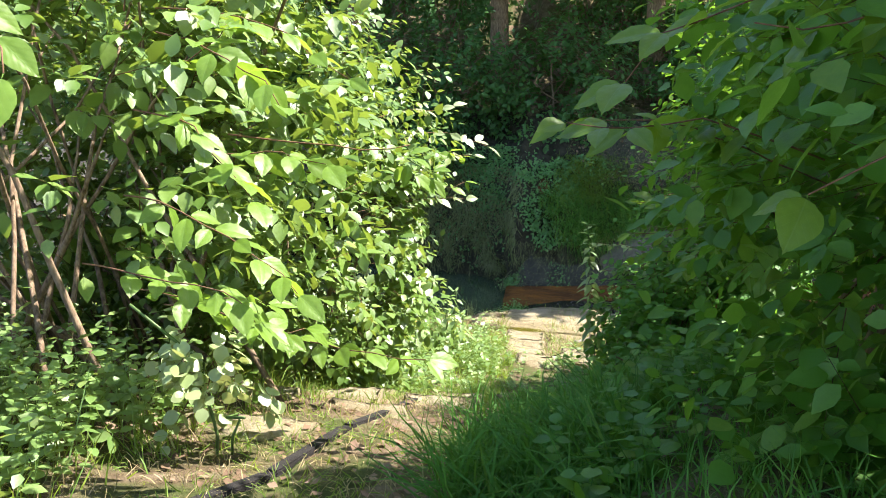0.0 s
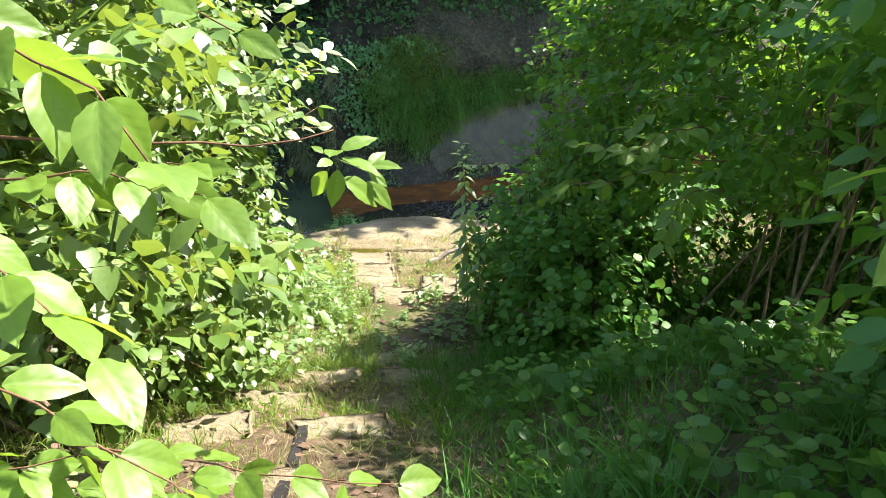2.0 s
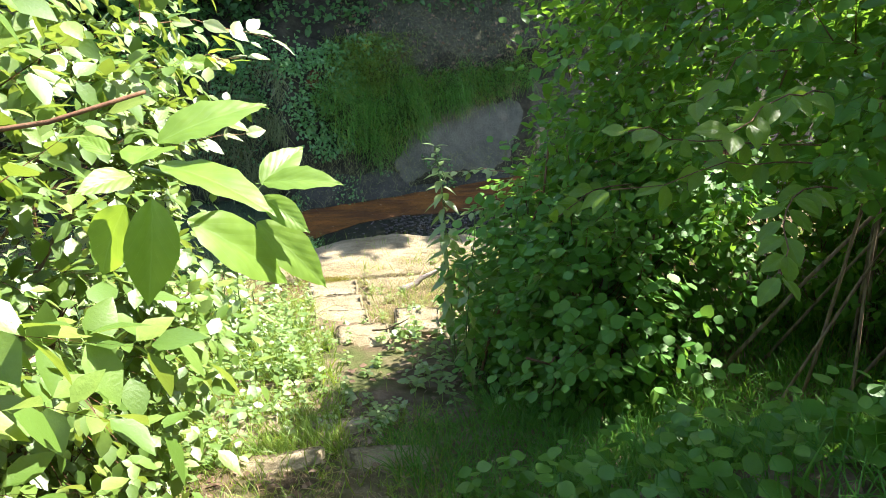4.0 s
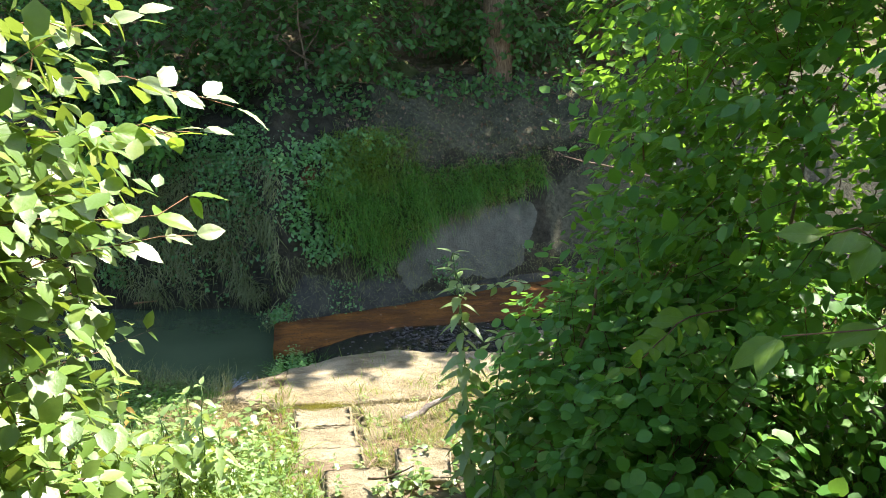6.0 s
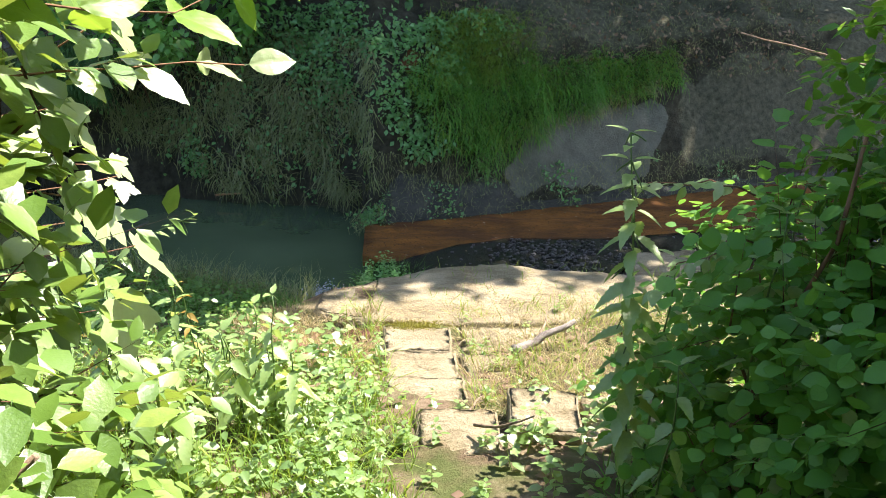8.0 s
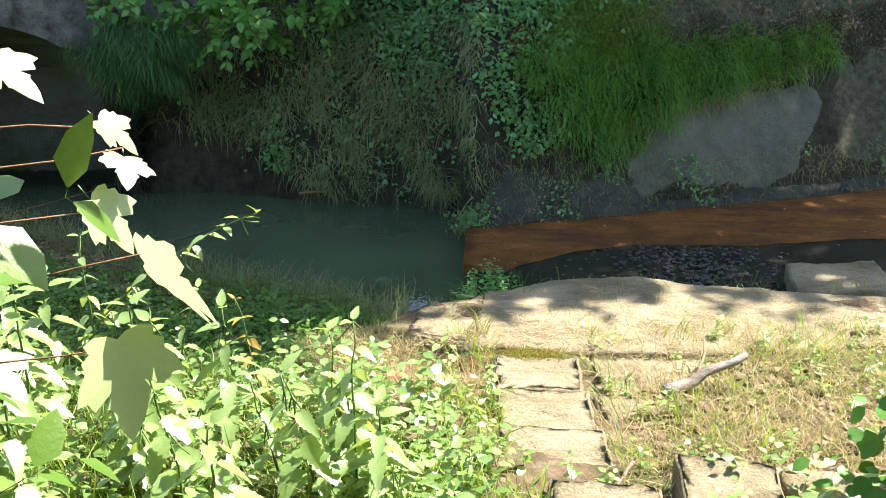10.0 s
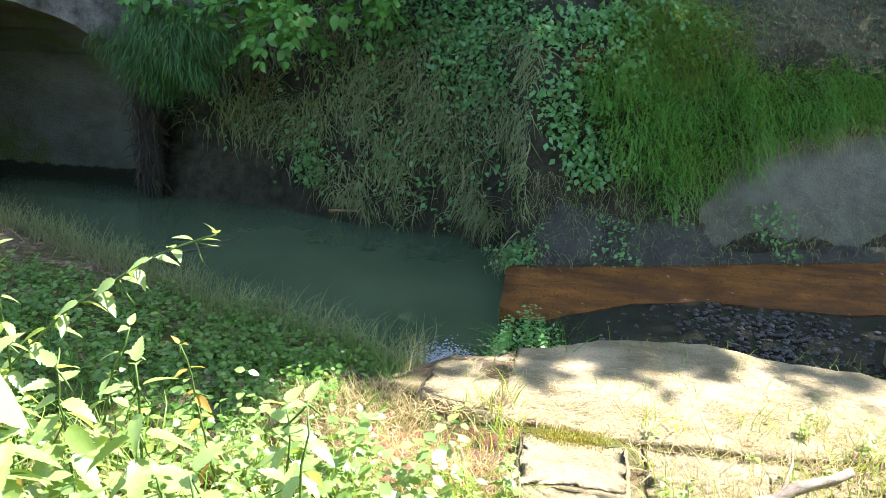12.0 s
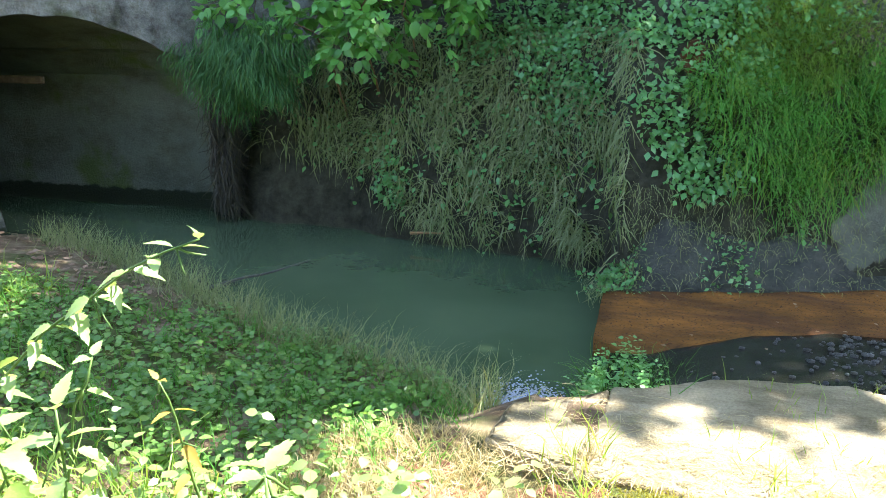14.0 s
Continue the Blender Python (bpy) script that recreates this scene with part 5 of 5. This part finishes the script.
# ---- single plants near the walk ----
def leaf_between(parent, a, b, shape, material, up=(0, 0, 1), wide=1.0, name="leaf"):
    a, b = np.array(a, float), np.array(b, float)
    ln = np.linalg.norm(b - a)
    v, f = scatter(shape, a[None], (b - a)[None], np.array([up], float), np.array([ln]), np.array([ln * wide]))
    me = mesh_of(name, v, f, material)
    if shape is HERO:
        uv = me.attributes.new("leaf_uv", "FLOAT_VECTOR", "POINT")
        uv.data.foreach_set("vector", np.concatenate([HERO_UV, 0 * HERO_UV[:, :1]], 1).astype(np.float32).ravel())
    return part_mesh(name, me, parent)


def nettle(foot, tip, pairs, size, seed, label="tall stinging nettle with toothed leaves", material=WEED, lean=0.0):
    rng = np.random.default_rng(seed)
    foot = np.array([foot[0], foot[1], float(land(foot[0], foot[1])) - 0.03])
    tip = np.array(tip, float)
    ob = thing("nettle", label, "nettle", foot, "nettles and tall weeds")
    line = wander(rng, foot, tip, 12, 0.008, 0.0)
    line[:, 2] += lean * np.sin(np.pi * np.linspace(0, 1, 12))
    part_mesh("stem", mesh_of("stem", *tube(line, 0.006, 0.0025, 5), STEM), ob)
    ang = rng.uniform(0, 3.1)
    for k in range(pairs):
        a = 0.28 + 0.72 * k / (pairs - 1)
        p = np.array([np.interp(a * 11, np.arange(12), line[:, c]) for c in range(3)])
        s = 1.1 * size * (1.1 - 0.45 * max(0, a - 0.65) / 0.35) * rng.uniform(0.85, 1.1)
        for h in (0, np.pi):
            t = ang + h + k * 1.57 + rng.normal(0, 0.15)
            d = np.array([np.cos(t), np.sin(t), -0.25 - 0.55 * rng.uniform(0, 1) + 1.1 * max(0, a - 0.8) / 0.2])
            leaf_between(ob, p, p + s * d / np.linalg.norm(d), TOOTHED, material, unit(np.array([0, 0, 1.0]) + rng.normal(0, 0.25, 3)), 0.8)
        if a > 0.5 and k % 2:
            for _ in range(2):
                e = p + rng.normal(0, 0.03, 3) + [0, 0, -0.045]
                part_mesh("catkin", mesh_of("catkin", *tube(wander(rng, p, e, 4, 0.004), 0.0035, 0.002, 4), STEM), ob)
    return ob


nettle((1.27, 6.72), (1.21, 6.66, 2.25), 28, 0.12, 301)
nettle((1.38, 6.95), (1.42, 6.9, 1.75), 9, 0.11, 302)
nettle((1.3, 6.5), (1.28, 6.4, 1.6), 8, 0.11, 303)
nettle((1.55, 6.6), (1.6, 6.5, 2.0), 9, 0.11, 309)
for n, (x, y, h) in enumerate([(1.45, 6.25, 1.0), (1.7, 6.45, 1.2), (1.62, 6.9, 1.15), (1.85, 6.75, 1.35), (1.5, 6.05, 0.85), (1.95, 6.3, 1.3), (1.75, 7.15, 0.9), (1.58, 6.72, 1.3), (1.72, 6.6, 1.45), (1.5, 7.1, 1.0), (1.8, 7.0, 1.3)]):
    nettle((x + 0.15, y), (x + 0.1, y - 0.05, float(land(x + 0.15, y)) + h), 10, 0.12, 380 + n)
nettle((-1.75, 8.62), (-0.55, 8.41, 1.41), 13, 0.09, 304, "arching nettle stem hung over the stream bank", lean=0.12)
nettle((-1.35, 8.5), (-1.31, 8.47, 1.27), 8, 0.085, 305)
nettle((-0.1, 7.75), (-0.07, 7.7, 1.22), 8, 0.12, 306)
nettle((-0.95, 8.3), (-0.85, 8.25, 1.15), 7, 0.095, 307)
nettle((-0.35, 7.75), (-0.42, 7.7, 1.1), 7, 0.09, 308)
nettle((-1.7, 8.2), (-1.65, 8.1, 1.2), 8, 0.09, 310)
nettle((-0.7, 7.6), (-0.75, 7.5, 1.05), 7, 0.09, 311)
nettle((-1.15, 7.6), (-1.2, 7.5, 1.2), 7, 0.09, 312)
for n, (x, y, h) in enumerate([(-0.55, 7.35, 0.75), (-0.85, 7.75, 0.8), (-0.6, 7.95, 0.65), (-1.3, 7.9, 0.8), (-1.0, 7.3, 0.8), (-1.6, 7.7, 0.85), (-0.25, 8.05, 0.55), (-0.4, 7.2, 0.6), (-1.45, 8.35, 0.7), (-1.8, 8.6, 0.8), (-2.0, 8.0, 0.8)]):
    nettle((x, y), (x + 0.05, y - 0.06, float(land(x, y)) + h), 9, 0.135, 360 + n)
for n, (x, y, top) in enumerate([(-0.22, 7.7, 1.12), (-0.1, 7.85, 1.02), (-0.5, 7.6, 1.05), (-0.8, 7.7, 1.15), (-0.9, 8.15, 1.1), (0.02, 7.6, 1.05)]):
    nettle((x, y), (x - 0.04, y - 0.05, top), 10, 0.135, 400 + n)
YELLOWED = leaf_material("yellowed_leaf", (0.16, 0.16, 0.03), (0.3, 0.25, 0.05), (0.36, 0.22, 0.05), 0.6, 0.4)
nettle((-0.62, 8.5), (-0.67, 8.4, 1.03), 6, 0.07, 313, "yellowing weed with drooping leaves", YELLOWED)
nettle((-0.95, 8.0), (-1.0, 7.98, 1.0), 6, 0.06, 314, "yellowing weed with drooping leaves", YELLOWED)


def spray(name, label, base, tip, leaves, size, material, shape, seed, droop=0.05, spread=0.9, face=(0, -0.3, 1), category="branch"):
    """A leafy twig, every leaf of its own."""
    rng = np.random.default_rng(seed)
    ob = thing(name, label, category, base, "leafy sprays beside the walk")
    line = wander(rng, base, tip, 9, 0.028, droop)
    part_mesh("twig", mesh_of("twig", *tube(line, 0.0035, 0.0015, 5), TWIG), ob)
    way = unit(line[-1] - line[0])
    side = unit(np.cross(way, [0, 0, 1.0]))
    for k in range(leaves):
        a = 0.3 + 0.7 * (k // 2) / max(1, (leaves - 1) // 2)
        p = np.array([np.interp(a * 8, np.arange(9), line[:, c]) for c in range(3)])
        s = -1 if k % 2 else 1
        d = unit(s * side * spread * (1.1 - 0.5 * a) + way * (0.4 + 0.5 * a) + [0, 0, -0.28] + rng.normal(0, 0.28, 3))
        leaf_between(ob, p, p + d * size * rng.uniform(0.75, 1.15), shape, material, unit(np.array(face) + rng.normal(0, 0.42, 3)), rng.uniform(0.78, 1.0))
    return ob


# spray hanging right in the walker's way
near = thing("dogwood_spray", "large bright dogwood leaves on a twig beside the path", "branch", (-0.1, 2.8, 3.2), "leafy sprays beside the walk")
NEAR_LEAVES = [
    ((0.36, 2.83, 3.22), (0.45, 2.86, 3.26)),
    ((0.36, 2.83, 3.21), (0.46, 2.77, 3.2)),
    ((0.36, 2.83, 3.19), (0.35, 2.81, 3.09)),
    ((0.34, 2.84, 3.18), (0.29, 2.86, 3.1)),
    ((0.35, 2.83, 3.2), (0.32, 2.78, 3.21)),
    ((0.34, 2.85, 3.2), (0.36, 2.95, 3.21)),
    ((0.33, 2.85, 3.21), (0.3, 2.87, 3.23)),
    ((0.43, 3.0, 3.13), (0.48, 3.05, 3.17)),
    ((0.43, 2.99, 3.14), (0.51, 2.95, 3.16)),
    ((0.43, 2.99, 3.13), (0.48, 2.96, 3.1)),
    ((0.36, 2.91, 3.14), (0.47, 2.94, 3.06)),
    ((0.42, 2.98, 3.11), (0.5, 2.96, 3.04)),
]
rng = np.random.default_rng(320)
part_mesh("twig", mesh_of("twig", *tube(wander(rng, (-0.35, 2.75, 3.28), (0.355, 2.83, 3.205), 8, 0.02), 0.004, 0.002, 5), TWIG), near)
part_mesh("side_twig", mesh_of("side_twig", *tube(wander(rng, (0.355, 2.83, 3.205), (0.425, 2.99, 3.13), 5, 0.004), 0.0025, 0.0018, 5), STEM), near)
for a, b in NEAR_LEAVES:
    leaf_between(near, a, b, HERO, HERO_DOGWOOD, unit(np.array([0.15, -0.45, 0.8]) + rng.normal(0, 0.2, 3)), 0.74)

spray("dogwood_spray", "dogwood twig reaching over the path", (-0.55, 3.3, 3.0), (0.14, 3.1, 3.06), 10, 0.14, HERO_DOGWOOD, HERO, 321)
spray("dogwood_spray", "shaded dogwood twig hanging low over the path", (-0.35, 2.9, 2.42), (0.46, 2.66, 2.36), 12, 0.13, HERO_DOGWOOD, HERO, 322, 0.03)
spray("dogwood_spray", "large dogwood leaves at the bush's edge", (-0.4, 2.7, 3.2), (0.03, 2.5, 3.1), 9, 0.15, HERO_DOGWOOD, HERO, 323)
spray("dogwood_spray", "large dogwood leaves at the bush's edge", (-0.5, 2.4, 3.5), (-0.08, 2.2, 3.42), 9, 0.15, HERO_DOGWOOD, HERO, 324)
for k, (a, b, n) in enumerate([((-0.45, 2.4, 3.66), (0.06, 1.95, 3.46), 13), ((-0.5, 2.3, 3.4), (0.08, 1.98, 3.24), 13), ((-0.55, 2.3, 3.1), (0.08, 2.1, 3.0), 13), ((-0.6, 2.1, 2.9), (0.0, 1.98, 2.78), 12), ((-0.5, 2.45, 2.66), (0.12, 2.5, 2.5), 14), ((-0.6, 2.7, 3.75), (0.02, 2.5, 3.62), 12), ((-0.7, 2.5, 2.7), (-0.1, 2.35, 2.6), 12)]):
    spray("dogwood_spray", "broad dogwood leaves on a twig at the bush's edge", a, b, n, 0.135, HERO_DOGWOOD, HERO, 430 + k, 0.04, face=(0.2, -0.2, 1))
spray("dogwood_spray", "dogwood twig near the start of the path", (-0.5, 1.3, 3.8), (0.02, 0.95, 3.68), 9, 0.12, HERO_DOGWOOD, HERO, 325)
spray("dogwood_spray", "dogwood twig at the top of the bush", (-0.5, 5.5, 2.8), (0.24, 5.9, 2.9), 12, 0.13, HERO_DOGWOOD, HERO, 326)
spray("dogwood_spray", "dogwood twig at the bush's edge", (-0.5, 5.3, 2.6), (0.14, 5.75, 2.68), 12, 0.12, HERO_DOGWOOD, HERO, 327)
# dogwood in the paled leaf colour, so that it reads as sunlit
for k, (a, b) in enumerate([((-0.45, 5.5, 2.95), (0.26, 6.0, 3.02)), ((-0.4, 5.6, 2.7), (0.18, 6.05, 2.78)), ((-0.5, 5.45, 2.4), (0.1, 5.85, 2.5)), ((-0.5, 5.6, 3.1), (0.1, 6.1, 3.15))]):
    spray("dogwood_spray", "dogwood twig at the bush's end, sun glare put into its pale leaf colour", a, b, 13, 0.12, SUNLIT_PALE, HERO, 341 + k, face=(0.5, -0.4, 1))
spray("hedge_spray", "broad hedge leaves leaning over the path", (1.7, 2.1, 3.35), (0.88, 1.6, 3.5), 14, 0.12, HERO_HEDGE, HERO, 331)
spray("hedge_spray", "broad hedge leaves leaning over the path", (1.8, 1.7, 3.75), (1.12, 1.42, 3.66), 12, 0.12, HERO_HEDGE, HERO, 332)
spray("hedge_spray", "broad hedge leaves beside the start of the path", (2.0, 1.2, 3.75), (1.3, 1.0, 3.64), 9, 0.11, HERO_HEDGE, HERO, 333)
spray("hedge_spray", "broad hedge leaves beside the start of the path", (2.0, 1.1, 3.6), (1.44, 0.98, 3.5), 8, 0.12, HERO_HEDGE, HERO, 334)
spray("hedge_spray", "hedge twig leaning over the path", (1.9, 2.3, 3.2), (1.05, 1.9, 3.42), 12, 0.11, HERO_HEDGE, HERO, 335)
spray("hedge_spray", "hedge twig with rounded leaves", (2.2, 4.6, 2.6), (1.45, 4.4, 2.62), 12, 0.10, HERO_HEDGE, HERO, 336)

for k, (a, b) in enumerate([((2.17, 4.66, 2.66), (1.37, 4.39, 2.6)), ((2.03, 4.36, 2.61), (1.51, 4.08, 2.6)), ((2.11, 4.65, 2.96), (1.52, 4.53, 2.9)), ((1.92, 4.28, 2.9), (1.52, 3.94, 2.9)), ((1.86, 5.55, 2.28), (1.35, 5.3, 2.19))]):
    spray("hedge_spray", "hedge twig with rounded dark leaves", a, b, 16, 0.09, HERO_HEDGE, HERO, 450 + k, 0.06)

for k, (a, b) in enumerate([((1.67, 6.92, 1.95), (1.3, 6.68, 1.99)), ((1.63, 6.79, 1.83), (1.27, 6.53, 1.87))]):
    spray("hedge_spray", "sunlit twig with small pointed leaves at the end of the hedge", a, b, 18, 0.07, WEED, OVATE, 460 + k, 0.05)

# maple seedling shoots at the end of the dogwood
maple = thing("maple_sapling", "young maple with large pale sunlit leaves", "tree", (-1.25, 7.1, float(land(-1.25, 7.1))))
rng = np.random.default_rng(340)
top = (-1.0, 6.9, 2.4)
part_mesh("stem", mesh_of("stem", *tube(wander(rng, (-1.25, 7.1, float(land(-1.25, 7.1)) - 0.05), top, 9, 0.02), 0.014, 0.006), TWIG), maple)
MAPLE_LEAVES = [(-0.42, 7.02, 2.02, 0.10), (-0.47, 7.15, 1.91, 0.10), (-0.33, 7.04, 1.67, 0.25), (-0.42, 6.9, 1.5, 0.22), (-0.62, 7.0, 2.15, 0.14), (-0.5, 7.1, 1.8, 0.15), (-0.85, 7.1, 1.4, 0.16), (-0.07, 6.11, 2.54, 0.13), (-0.17, 6.04, 2.37, 0.13), (-0.15, 6.0, 2.2, 0.13), (-0.3, 5.99, 2.1, 0.13), (-0.35, 5.93, 1.99, 0.14), (-0.3, 6.1, 2.3, 0.13), (-0.55, 6.0, 2.05, 0.13), (-0.6, 6.05, 1.85, 0.14), (-0.7, 6.2, 1.7, 0.14)]
for x, y, z, s in MAPLE_LEAVES:
    j = np.array([-0.95 + 0.3 * (x + 0.6), 6.85 if y > 6.5 else 6.3, z + 0.02 if z < 2.2 else 2.2])
    c = np.array([x, y, z])
    d = unit(np.array([0.75, -0.15, -0.55]) + rng.normal(0, 0.25, 3))
    base = c - d * 0.5 * s
    stalk = part_mesh("leaf_stalk", mesh_of("leaf_stalk", *tube(wander(rng, j, base, 5, 0.008), 0.003, 0.0018, 4), TWIG), maple)
    leaf_between(stalk, base, base + d * s, PALM, SUNLIT_PALE, unit(SUN + np.array([0.0, -0.3, 0.1]) + rng.normal(0, 0.12, 3)), 1.0)
part_mesh("side_branch", mesh_of("side_branch", *tube(wander(rng, top, (-0.85, 6.3, 2.2), 6, 0.02), 0.007, 0.004), TWIG), maple)

# young shoots beside the edging
SHOOT = [((-0.3, 2.42, 2.42), (0.24, 0.2, 0.22))]
shrub("young_shoot", "young yellow-green leafy shoot beside the path", SHOOT, 26, 0.12, 7, 0.075, ROUND, SUNLIT_PALE, [((-0.3, 2.42), (-0.3, 2.42, 2.45)), ((-0.25, 2.45), (-0.2, 2.4, 2.45))], 351, clear_of_walk(0.4), "shrub", 0.2, 0.1, STEM, 0.006)
SAPLING = [((-0.5, 3.4, 2.5), (0.22, 0.2, 0.5))]
shrub("young_shoot", "slender green sapling beside the path", SAPLING, 30, 0.15, 6, 0.1, OVATE, DOGWOOD, [((-0.5, 3.45), (-0.5, 3.4, 2.95))], 352, clear_of_walk(0.4), "shrub", 0.2, 0.1, STEM, 0.008)
